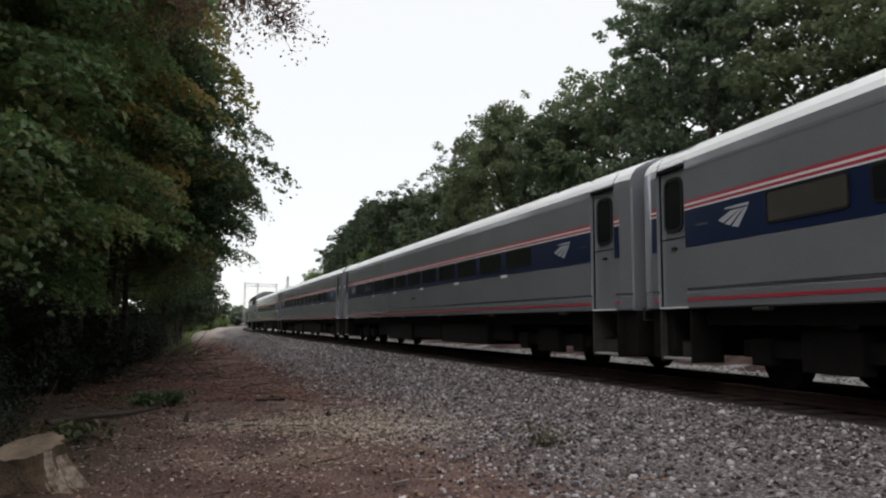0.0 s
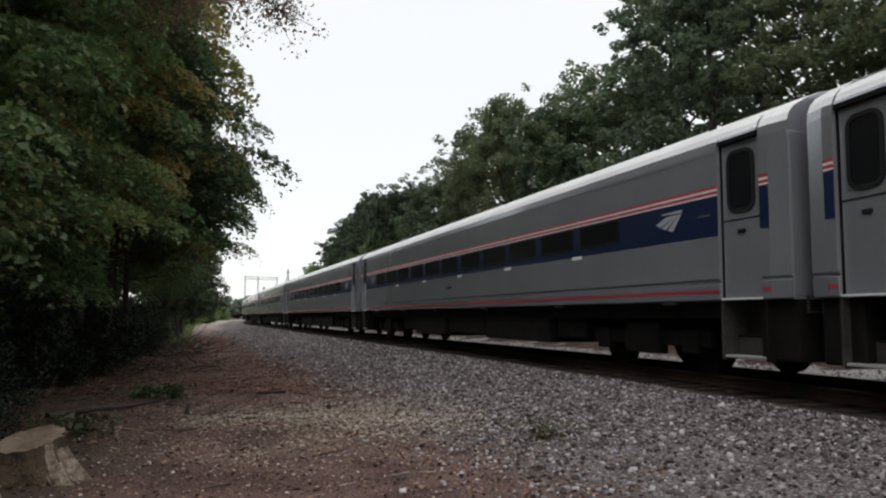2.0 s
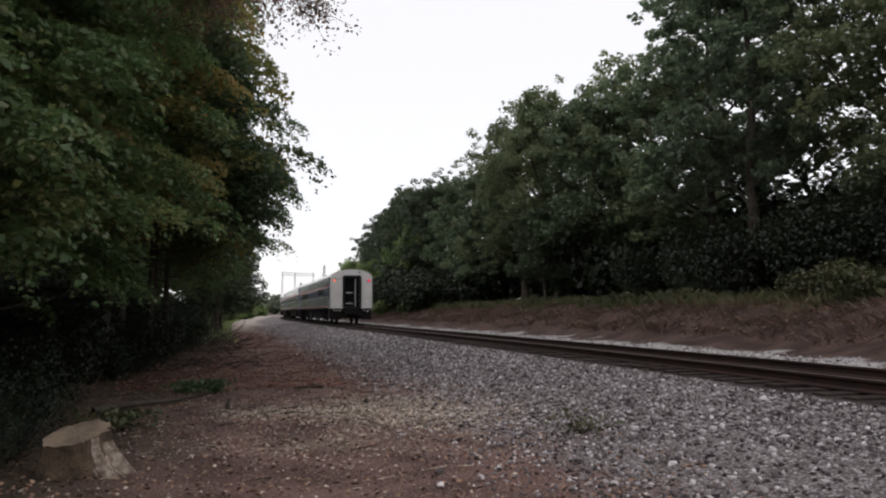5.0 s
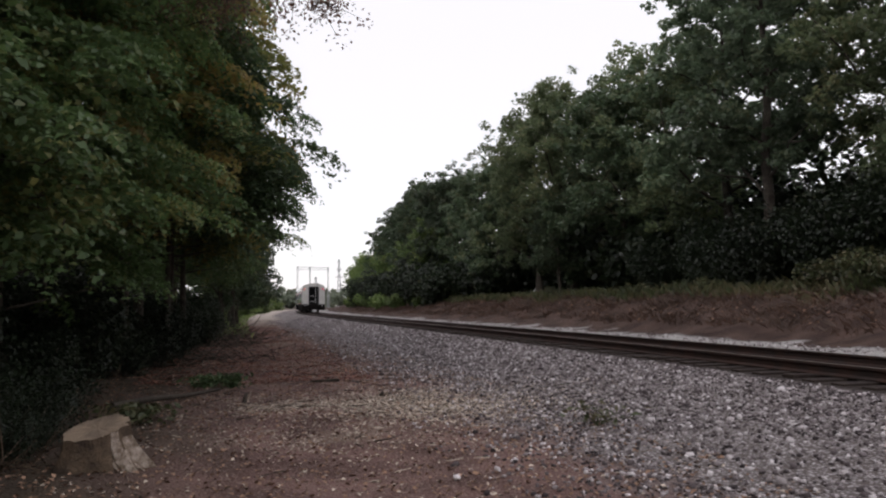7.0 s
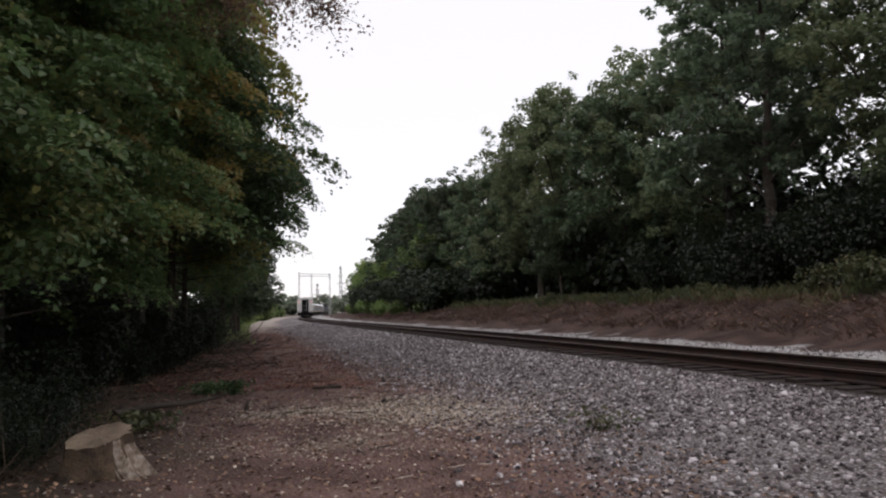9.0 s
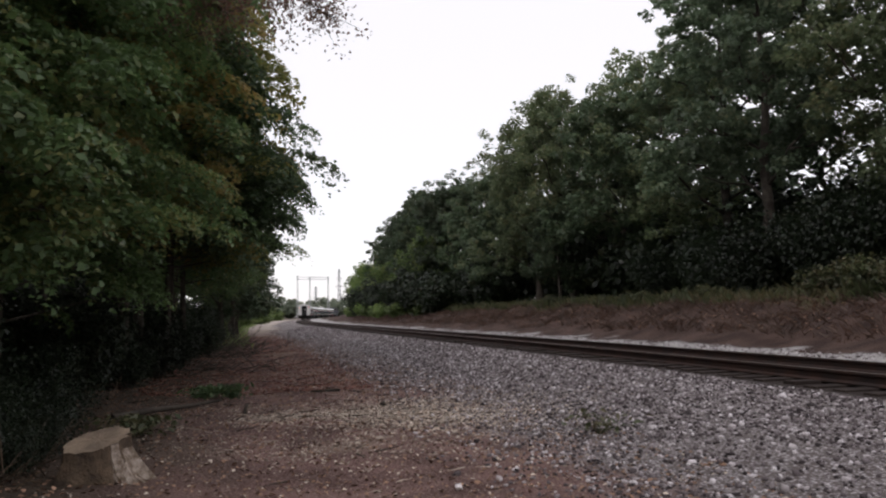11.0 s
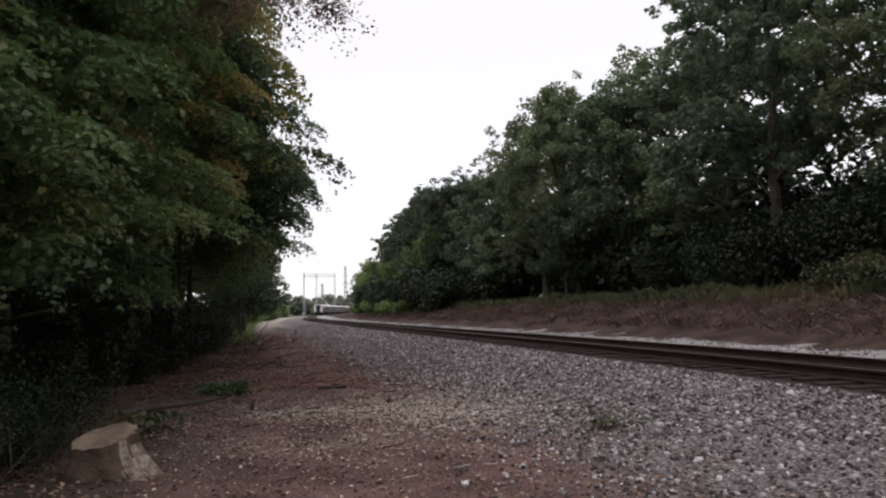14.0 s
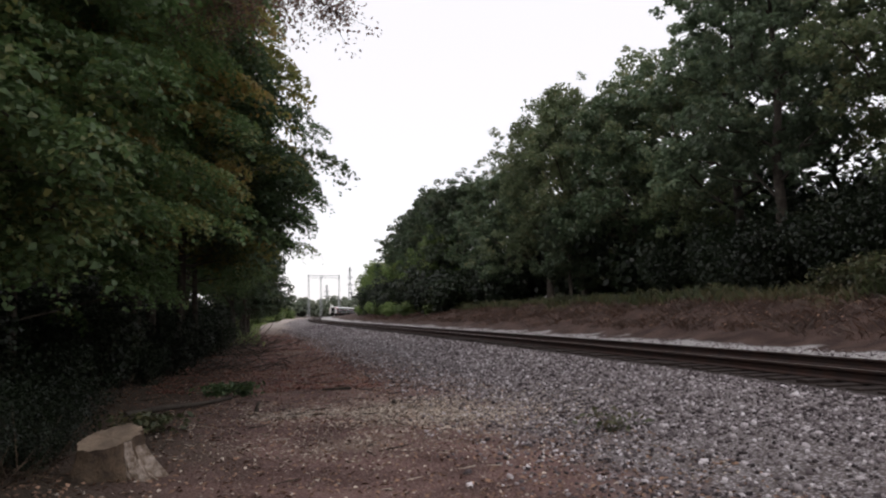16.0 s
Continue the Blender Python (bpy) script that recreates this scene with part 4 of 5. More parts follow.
# tall trees behind the bank
plant(far_trees, [
    # The first tree stands out of view, added to block light.
    (0, 3, 15.0, 0.95, 80), (0, 14, 15.0, 0.95, 80), (0, 19.5, 15.0, 0.95, 0), (0, 24.8, 15.0, 0.95, 60), (1, 31.0, 13.5, 1.02, 120),
    (1, 36.5, 15.4, 1.04, 200), (0, 42.0, 16.2, 1.0, 290), (2, 46, 14.6, 1.0, 30), (0, 52.5, 14.0, 1.08, 100), (0, 58, 13.6, 1.00, 170),
    (2, 65, 13.0, 0.89, 240), (2, 72, 13.0, 0.92, 310), (2, 80, 12.8, 0.98, 20), (2, 88, 12.8, 1.05, 80), (2, 96, 12.6, 1.02, 140),
    (2, 104, 12.2, 0.96, 220), (2, 113, 12.0, 0.88, 0), (2, 122, 12.4, 0.78, 90),
    (2, 23.5, 21.0, 0.78, 200), (2, 28.0, 22.0, 0.75, 20), (2, 18.5, 19.5, 0.75, 310)])
# lighter trees in front of them
plant(far_trees, [
    (2, 50, 11.8, 0.50, 40),
    (3, 82, 11.0, 0.85, 10), (3, 92, 10.8, 0.85, 110), (3, 103, 10.4, 0.86, 60), (3, 112, 10.6, 0.92, 130), (3, 121, 9.8, 0.90, 200),
    (3, 129, 9.9, 1.0, 260), (3, 137, 10.2, 0.98, 280), (3, 145, 10.8, 0.88, 20)])
# the wood behind
plant(far_trees, [
    (2, 16, 23.0, 0.5, 150), (2, 26, 23, 0.45, 250), (2, 36, 23, 0.45, 50), (2, 47, 22, 0.6, 330), (2, 60, 22, 0.75, 120), (2, 78, 22, 0.8, 75)])
# trees farther along the dirt strip
plant(far_trees, [
    (2, 49, -9.8, 0.70, 30), (2, 57, -9.2, 0.68, 140), (2, 66, -9.0, 0.66, 250), (2, 76, -9.8, 0.66, 80), (2, 87, -9.6, 0.66, 10),
    (2, 99, -9.4, 0.66, 170), (2, 112, -9.6, 0.62, 20), (2, 126, -10.0, 0.60, 200), (3, 140, -10.4, 0.9, 10), (3, 156, -10.8, 0.85, 70),
    (2, 64, -16, 0.8, 0)])

# undergrowth
# The L_DARK shrubs carry the understory's shade in their colour.
shrubs = [
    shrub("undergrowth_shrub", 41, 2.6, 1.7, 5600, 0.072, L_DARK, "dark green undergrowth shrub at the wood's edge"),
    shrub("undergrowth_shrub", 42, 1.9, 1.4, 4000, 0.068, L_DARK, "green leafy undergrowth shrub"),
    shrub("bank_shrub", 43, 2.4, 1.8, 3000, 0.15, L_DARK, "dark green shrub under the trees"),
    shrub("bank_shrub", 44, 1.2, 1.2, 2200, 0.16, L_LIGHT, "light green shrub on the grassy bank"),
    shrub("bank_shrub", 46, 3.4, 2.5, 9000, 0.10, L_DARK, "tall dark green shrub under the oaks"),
    shrub("bank_weed", 45, 0.9, 0.9, 1600, 0.09, L_GRASS, "tall green weeds on the grassy bank")]
rows = []
for k in range(24):
    rows.append((int(rng_p.integers(0, 2)), 5.0 + k * 1.9 + rng_p.uniform(-0.5, 0.5), -12.6 + rng_p.uniform(-0.7, 0.5), rng_p.uniform(0.6, 1.2), rng_p.uniform(0, 360)))
for k in range(11):
    rows.append((0, 3 + k * 3.6, -14.6 + rng_p.uniform(-0.6, 0.6), rng_p.uniform(1.3, 1.8), rng_p.uniform(0, 360)))
for k in range(5):
    rows.append((0, 4 + k * 5.4, -17.6 + rng_p.uniform(-0.6, 0.6), rng_p.uniform(1.6, 2.0), rng_p.uniform(0, 360)))
for k in range(22):
    rows.append((2, 12 + k * 3.8, rng_p.uniform(14.5, 17.5), rng_p.uniform(0.9, 1.6), rng_p.uniform(0, 360)))
for k in range(16):
    rows.append((2, 8 + k * 3.4, rng_p.uniform(19.0, 21.5), rng_p.uniform(1.5, 2.0), rng_p.uniform(0, 360)))
for k in range(12):
    rows.append((2, 68 + k * 4.4, rng_p.uniform(7.4, 8.6), rng_p.uniform(0.9, 1.2), rng_p.uniform(0, 360)))
for k in range(18):
    rows.append((2, 64 + k * 4.0, rng_p.uniform(11.0, 13.0), rng_p.uniform(0.9, 1.3), rng_p.uniform(0, 360)))
for s, u, sc in ((16, 9.6, 0.9), (20.5, 9.4, 1.0), (22, 9.8, 1.2), (23.4, 9.6, 1.1), (30, 9.6, 0.7), (36, 9.8, 0.8), (46, 9.6, 0.8)):
    rows.append((5, s, u, sc, rng_p.uniform(0, 360)))
for x, y, sc in ((-4.5, 5.7, 0.4), (-4.2, 5.2, 0.3), (-4.4, 6.9, 0.30), (-4.5, 6.2, 0.36), (-4.65, 7.7, 0.36), (-5.1, 8.7, 0.5), (-5.0, 5.4, 0.5), (-4.9, 7.0, 0.5)):
    s, u = track_coords(x, y)
    rows.append((0, float(s[0]), float(u[0]), sc, rng_p.uniform(0, 360)))
for s, u, sc in ((72, 7.2, 0.9), (80, 6.8, 1.1), (90, 6.6, 1.3), (98, 6.8, 1.4), (106, 7.2, 1.5), (114, 7.4, 1.5), (122, 7.4, 1.5), (131, 7.6, 1.4), (139, 8.2, 1.1), (96, -10.0, 1.2), (118, -9.6, 1.4), (160, -8.6, 1.8), (172, -8.6, 1.6)):
    rows.append((3, s, u, sc, rng_p.uniform(0, 360)))
for k in range(11):
    rows.append((int(rng_p.integers(0, 2)), 14.5 + k * 2.5, -11.5 + rng_p.uniform(-0.3, 0.3), rng_p.uniform(0.6, 0.9), rng_p.uniform(0, 360)))
for s, u, sc in ((7.6, -11.9, 0.6), (9.6, -11.7, 0.5), (11.6, -12.0, 0.7), (13.6, -11.6, 0.45), (6.2, -12.3, 0.9)):
    rows.append((0, s, u, sc, rng_p.uniform(0, 360)))
for s, u, sc in ((17, 12.8, 0.9), (20.5, 13.2, 1.1), (24, 13.0, 1.2), (27, 13.2, 1.1), (30, 12.9, 1.0), (33, 12.9, 0.9), (35, 13.6, 1.1), (40, 13.3, 0.9)):
    rows.append((4, s, u, sc, rng_p.uniform(0, 360)))
for k in range(13):
    rows.append((k % 2, 40 + k * 2.6, -11.2 + rng_p.uniform(-0.7, 0.3), rng_p.uniform(0.8, 1.2), rng_p.uniform(0, 360)))
for s, u, sc in ((58, -13.5, 1.3), (64, -13.2, 1.4), (70, -13.0, 1.3)):
    rows.append((0, s, u, sc, rng_p.uniform(0, 360)))
for s, u, sc in ((20.0, -10.9, 0.5), (22.0, -10.6, 0.6), (24.3, -10.8, 0.5), (26.5, -10.4, 0.65), (29, -10.5, 0.5), (31.8, -10.2, 0.7), (35, -10.0, 0.7)):
    rows.append((1, s, u, sc, rng_p.uniform(0, 360)))
plant(shrubs, rows)


# ---- grass, brush and far woods ----
def blades(name, seed, n, s0, s1, u0, u1, h0, h1, width, mat, label, droop=0.35):
    """Upright blades, each a narrow tapering leaf."""
    rng = np.random.default_rng(seed)
    s, u = rng.uniform(s0, s1, n), rng.uniform(u0, u1, n)
    tuft = 0.5 + 0.5 * np.sin(s * 1.7 + u * 2.1) * np.sin(s * 0.63 - u)
    keep = rng.random(n) < 0.25 + 0.75 * tuft
    s, u = s[keep], u[keep]
    n = len(s)
    x, y, _ = on_track(s, u)
    z = ground_z(x, y)
    base = np.stack([x, y, z - 0.02], 1)
    h = rng.uniform(h0, h1, n)[:, None] * (0.6 + 0.6 * tuft[keep][:, None])
    w = rng.uniform(0, 2 * math.pi, n)
    d = np.stack([np.cos(w), np.sin(w), np.zeros(n)], 1)
    lean = rng.normal(0, droop, (n, 3)) * (1, 1, 0)
    up = np.array([0, 0, 1.0])
    v = np.empty((n, 4, 3))
    v[:, 0] = base - d * width / 2
    v[:, 1] = base + d * width / 2
    v[:, 2] = base + (up + lean) * h + d * width * 0.1
    v[:, 3] = base + (up * 0.55 + lean * 0.3) * h - d * width * 0.6
    return tagged(new(name, quads_mesh(name, v, mat)), label, "grass", kind="stuff")


blades("bank_grass", 51, 34000, 10, 115, 8.3, 12.5, 0.22, 0.6, 0.03, L_GRASS, "green and dry grass along the top of the bank")
blades("bank_brush", 52, 40000, 10, 105, 5.0, 9.4, 0.06, 0.26, 0.016, L_BRUSH, "russet dead brush on the cut bank", 0.9)
blades("verge_grass", 53, 5000, 40, 150, -12, -8.2, 0.15, 0.4, 0.04, L_LIGHT, "light green grass at the foot of the trees")


def far_wood(name, seed, spots, n_leaf, leaf, mat, label):
    """A wood too far off to tell its trees apart: trunks and leaf sprays in one mass."""
    rng = np.random.default_rng(seed)
    cs = []
    for x, y, h, r in spots:
        z0 = float(ground_z(x, y)[0])
        for _ in range(9):
            c = np.array([x, y, z0 + h * rng.uniform(0.15, 0.8)]) + rng.normal(0, 0.4 * r, 3) * (1, 1, 0.4)
            cs.append((c, r * rng.uniform(0.35, 0.6)))
    i = rng.integers(0, len(cs), n_leaf)
    cen, rad = np.array([cs[k][0] for k in i]), np.array([cs[k][1] for k in i])
    d = rng.normal(0, 1, (n_leaf, 3))
    d /= np.linalg.norm(d, axis=1, keepdims=True)
    c = cen + d * (rad * rng.uniform(0.5, 1, n_leaf))[:, None]
    return tagged(new(name, quads_mesh(name, leaves(rng, c, d * 0.8 + np.array([0, 0, 0.5]), leaf), mat)), label, "wood", kind="stuff")


rng_w = np.random.default_rng(8)
# No haze in the air here; the leaf colour carries it.
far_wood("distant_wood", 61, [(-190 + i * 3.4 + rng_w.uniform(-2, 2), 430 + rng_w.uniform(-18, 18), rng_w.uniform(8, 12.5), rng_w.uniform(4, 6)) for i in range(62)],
         26000, 1.3, L_HAZE, "distant wood beyond the bend, haze put into its pale leaves")
far_wood("meadow_thicket", 62, [(-64 - rng_w.uniform(0, 14), 215 + rng_w.uniform(-15, 25), rng_w.uniform(3, 5), rng_w.uniform(2, 3)) for i in range(7)],
         5000, 0.4, L_LIGHT, "pale green thicket beside the far track")
# Near-black leaf masses paint the shade seen through gaps between the trees.
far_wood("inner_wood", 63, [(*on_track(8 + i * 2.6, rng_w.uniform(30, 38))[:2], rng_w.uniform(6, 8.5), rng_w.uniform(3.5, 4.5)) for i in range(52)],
         30000, 0.5, L_DARK, "wood behind the bank with its shade put into dark leaves")
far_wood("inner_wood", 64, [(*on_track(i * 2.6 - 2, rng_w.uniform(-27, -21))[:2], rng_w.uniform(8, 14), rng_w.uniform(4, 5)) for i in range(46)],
         34000, 0.42, L_DARK, "wood beside the dirt strip with its shade put into dark leaves")


# ---- far structures ----
def strut(a, b, r):
    return tube([a, b], [r, r], 6)


def build_gantry():
    ob = tagged(new("power_line_gantry"), "pale steel power line gantry far beyond the bend", "gantry")
    y = 380.0
    for x, h in ((-97.0, 21.2), (-90.7, 20.6), (-81.4, 20.4)):
        ch = [strut((x - 0.5, y, -0.7), (x - 0.25, y, h), 0.15), strut((x + 0.5, y, -0.7), (x + 0.25, y, h), 0.15)]
        for k in range(9):
            z0, z1 = h * k / 9, h * (k + 1) / 9
            ch.append(strut((x - 0.42, y, z0), (x + 0.42, y, z1), 0.06))
        v, f = join(ch)
        part("post", mesh_of("post", v, f, M_GALV), None, ob, "lattice steel post")
    ch = [strut((-97.5, y, 20.6), (-81.0, y, 20.0), 0.14), strut((-97.5, y, 19.2), (-81.0, y, 18.7), 0.14)]
    for k in range(14):
        x = -97.2 + k * 1.15
        ch.append(strut((x, y, 20.6 - k * 0.04), (x + 1.15, y, 19.2 - k * 0.04), 0.08))
    v, f = join(ch)
    part("crossbeam", mesh_of("crossbeam", v, f, M_GALV), None, ob, "lattice steel crossbeam")


def build_pylon(x, y, h, w):
    ob = tagged(new("electricity_pylon"), "pale lattice electricity pylon in the distance", "pylon")
    ch = []
    for sx in (-1, 1):
        for sy in (-1, 1):
            ch.append(strut((x + sx * w, y + sy * w, -0.8), (x + sx * 0.3, y + sy * 0.3, h), 0.16))
    for k in range(10):
        a, b = 1 - k / 10, 1 - (k + 1) / 10
        for sx in (-1, 1):
            ch.append(strut((x + sx * (w * a + 0.3), y - w * a, h * k / 10), (x - sx * (w * b + 0.3), y - w * b, h * (k + 1) / 10), 0.1))
    v, f = join(ch)
    part("tower", mesh_of("tower", v, f, M_GALV), None, ob)
    for z, r in ((h * 0.62, 2.6), (h * 0.78, 2.0), (h * 0.92, 1.2)):
        v, f = join([strut((x - r, y, z), (x + r, y, z), 0.16), strut((x - r, y, z), (x, y, z + 1.2), 0.1), strut((x + r, y, z), (x, y, z + 1.2), 0.1)])
        part("crossarm", mesh_of("crossarm", v, f, M_GALV), None, ob)
    return ob


build_gantry()
build_pylon(-89.9, 450.0, 28.5, 1.1)
build_pylon(-108.5, 470.0, 19.0, 1.0)


def build_works():
    ob = tagged(new("works_building"), "pale flat-roofed works building behind the trees", "building")
    wall = part("wall", boxes((-50, -40, 300, 312, -0.9, 20.2), bevel=0.05), M_CONCRETE, ob, "pale concrete wall")
    part("roof", boxes((-50.2, -39.8, 299.8, 312.2, 20.2, 20.8)), M_CONCRETE, ob, "flat roof slab")
    part("roof_house", boxes((-43, -41.2, 304, 307, 20.8, 23.4), bevel=0.05), M_CONCRETE, ob, "roof plant room")


build_works()


# ---- stump and small things on the dirt strip ----
def build_stump(x, y):
    ob = tagged(new("tree_stump"), "low sawn tree stump with pale flared root on dirt", "tree stump")
    z0 = float(ground_z(x, y)[0])
    seg, rng = 40, np.random.default_rng(3)
    jag = rng.normal(0, 0.012, seg)

    def top_z(a, b):
        return z0 + 0.36 + 0.26 * b + 0.10 * a

    vs, fs, ix = [], [], []
    for k, h in enumerate((-0.08, 0.02, 0.10, 0.20, 0.30, 1.0)):
        for i in range(seg):
            w = 2 * math.pi * i / seg
            flare = ((0.24 + 4 * jag[i]) * max(0, math.cos(w + 0.30)) ** 6 + 0.16 * max(0, math.cos(w - 2.6)) ** 6 + 0.12 * max(0, math.cos(w - 4.3)) ** 8) * max(0, 1 - h / 0.36) ** 1.4
            r = 0.288 + jag[i] + 0.05 * max(0, 0.3 - h) + flare
            a, b = r * math.cos(w), r * math.sin(w)
            z = top_z(a, b) if k == 5 else z0 + h * (0.9 + 0.6 * b + 0.3 * a)
            vs.append((x + a, y + b, z))
        if k:
            for i in range(seg):
                fs.append(((k - 1) * seg + i, (k - 1) * seg + (i + 1) % seg, k * seg + (i + 1) % seg, k * seg + i))
                bare = -1.0 + 0.13 * k + jag[i] * 14 < (2 * math.pi * (i + 0.5) / seg + math.pi) % (2 * math.pi) - math.pi < 0.40 - 0.05 * k + jag[i] * 12
                ix.append(1 if bare and (k < 5 or i % 5 < 2) else 0)
    part("bark", mesh_of("bark", vs, fs, [M_STUMP, M_PALEWOOD], smooth=True, index=ix), None, ob, "weathered brown bark")
    vs, fs = [(x, y, top_z(0, 0) + 0.004)], []
    for q in (0.35, 0.7, 0.985):
        for i in range(seg):
            w = 2 * math.pi * i / seg
            r = (0.288 + jag[i]) * q
            a, b = r * math.cos(w), r * math.sin(w)
            vs.append((x + a, y + b, top_z(a, b) + 0.004 + 0.003 * math.sin(i * 1.7)))
    for i in range(seg):
        fs.append((0, 1 + i, 1 + (i + 1) % seg))
        for q in (0, 1):
            fs.append((1 + q * seg + i, 1 + (q + 1) * seg + i, 1 + (q + 1) * seg + (i + 1) % seg, 1 + q * seg + (i + 1) % seg))
    part("sawn_face", mesh_of("sawn_face", vs, fs, M_CUT), None, ob, "flat sawn tan face")
    for k in range(11):
        a0 = -0.90 + k * 0.10 + rng.normal(0, 0.04)
        a1, r0, up = a0 + 0.10 * (k - 5.5) / 5.5 + 0.1, rng.uniform(0.010, 0.020), rng.uniform(0.20, 0.36)
        reach = 0.10 + 0.20 * max(0, 1 - abs(k - 5) / 5.2)
        ring = []
        for q in (0, 0.2, 0.4, 0.6, 0.8, 1.0):
            w = a0 + (a1 - a0) * q
            d = 0.25 + reach * q ** 1.6
            ring.append((x + d * math.cos(w) + rng.normal(0, 0.006), y + d * math.sin(w), z0 + up * (1 - q) ** 1.25 - 0.005 + rng.normal(0, 0.006)))
        v, f = tube(ring, [r0 * 0.5, r0 * 0.9, r0 * 1.1, r0, r0 * 0.9, r0 * 0.35], 7)
        part("root_ridge", mesh_of("root_ridge", v, f, M_PALEWOOD, smooth=True), None, ob, "bare pale root ridge")
    return ob


build_stump(-3.67, 7.0)


def ground_bits(name, seed, n, s0, s1, u0, u1, size, mat, label, category, flat=0.25, lift=0.01):
    """Small flat bits lying on the ground."""
    rng = np.random.default_rng(seed)
    s, u = s0 + (s1 - s0) * rng.random(n) ** 1.5, rng.uniform(u0, u1, n)
    x, y, _ = on_track(s, u)
    c = np.stack([x, y, ground_z(x, y) + lift * rng.uniform(0.5, 1.6, n)], 1)
    nrm = np.tile(np.array([0, 0, 1.0]), (n, 1)) / flat * 0.5
    v = leaves(rng, c, nrm, size, 1.5)
    return tagged(new(name, quads_mesh(name, v, mat)), label, category, kind="stuff")


ground_bits("leaf_litter", 71, 24000, 3, 52, -12.0, -4.2, 0.034, M_LITTER, "brown dead leaves scattered over the dirt", "leaf litter")
ground_bits("wood_chips", 72, 4000, 4, 34, -10.0, -4.2, 0.028, M_CHIP, "pale wood chips scattered over the dirt", "wood chips", 0.22, 0.012)
def sawdust(name, seed, n, cx, cy, rx, ry, size, mat, label):
    """A thin scatter of pale chips and straw round one spot."""
    rng = np.random.default_rng(seed)
    x, y = cx + rng.normal(0, rx, n), cy + rng.normal(0, ry, n)
    c = np.stack([x, y, ground_z(x, y) + rng.uniform(0.004, 0.012, n)], 1)
    v = leaves(rng, c, np.tile(np.array([0, 0, 2.2]), (n, 1)), size, 3.0)
    return tagged(new(name, quads_mesh(name, v, mat)), label, "wood chips", kind="stuff")


sawdust("straw_scatter", 74, 9000, -1.1, 11.6, 1.05, 0.95, 0.022, M_CHIP, "pale straw and sawdust scattered on the dirt")
sawdust("straw_scatter", 75, 700, -3.1, 11.0, 0.35, 0.3, 0.02, M_CHIP, "small patch of pale straw on the dirt")
sawdust("straw_scatter", 76, 900, -1.9, 8.6, 0.9, 0.5, 0.018, M_CHIP, "thin pale chips on the dirt")
ground_bits("leaf_litter", 77, 16000, 18, 62, -10.6, -6.0, 0.034, M_RUSSET, "russet dead leaves along the dirt strip", "leaf litter")
ground_bits("leaf_litter", 73, 4000, 3, 60, 5.4, 9.0, 0.08, M_LITTER, "dead leaves lying along the bank", "leaf litter")


def twig_heap(name, seed, n, x0, y0, rx, ry, length, rad, mat, label, rise=0.1):
    rng = np.random.default_rng(seed)
    ch = []
    for _ in range(n):
        x, y = x0 + rng.normal(0, rx), y0 + rng.normal(0, ry)
        z = float(ground_z(x, y)[0])
        w, el = rng.uniform(0, 2 * math.pi), abs(rng.normal(0, rise))
        ln = length * rng.uniform(0.4, 1.3)
        d = np.array([math.cos(w), math.sin(w), el]) * ln
        p = np.array([x, y, z + 0.015])
        ch.append(tube([p, p + d * 0.5 + rng.normal(0, 0.04 * ln, 3) * (1, 1, 0.3), p + d], [rad, rad * 0.8, rad * 0.3], 5))
    v, f = join(ch)
    return tagged(new(name, mesh_of(name, v, f, mat, smooth=True)), label, "twigs", kind="stuff")


twig_heap("fallen_twigs", 81, 170, -4.0, 14.0, 2.2, 5.5, 0.35, 0.007, M_BARK, "thin fallen twigs on the dirt")
twig_heap("fallen_twigs", 84, 60, -2.2, 10.0, 1.8, 2.5, 0.22, 0.006, M_CHIP, "pale broken twigs on the dirt")
twig_heap("brush_heap", 82, 160, *on_track(38, -9.6)[:2], 1.0, 4.0, 1.2, 0.015, M_BARK, "heap of dead brown branches at the wood's edge", 0.5)
for seed, along, off in ((86, 25, -9.5), (88, 33, -9.0)):
    twig_heap("brush_heap", seed, 90, *on_track(along, off)[:2], 0.7, 1.6, 0.9, 0.009, M_BARK, "low tangle of dead brown branches at the wood's edge", 0.45)
twig_heap("dry_stalks", 83, 110, -4.5, 6.7, 0.32, 0.6, 0.42, 0.006, M_STUMP, "dry brown stalks beside the stump", 1.0)


def fallen_branch(path, r, label):
    ob = tagged(new("fallen_branch"), label, "branch")
    pts = [(x, y, float(ground_z(x, y)[0]) + r * 0.8 + dz) for x, y, dz in path]
    v, f = tube(pts, [r * (1 - 0.2 * i) for i in range(len(pts))], 8)
    part("wood", mesh_of("wood", v, f, M_BARK, smooth=True), None, ob)


fallen_branch([(-5.35, 10.6, 0.0), (-5.2, 11.5, 0.03), (-5.0, 12.4, 0.02), (-4.7, 13.1, 0.05)], 0.055, "dark rotten branch lying on the dirt")
fallen_branch([(-3.0, 15.0, 0.0), (-3.3, 14.95, 0.0), (-3.55, 14.9, 0.0)], 0.03, "short pale broken branch on the dirt")


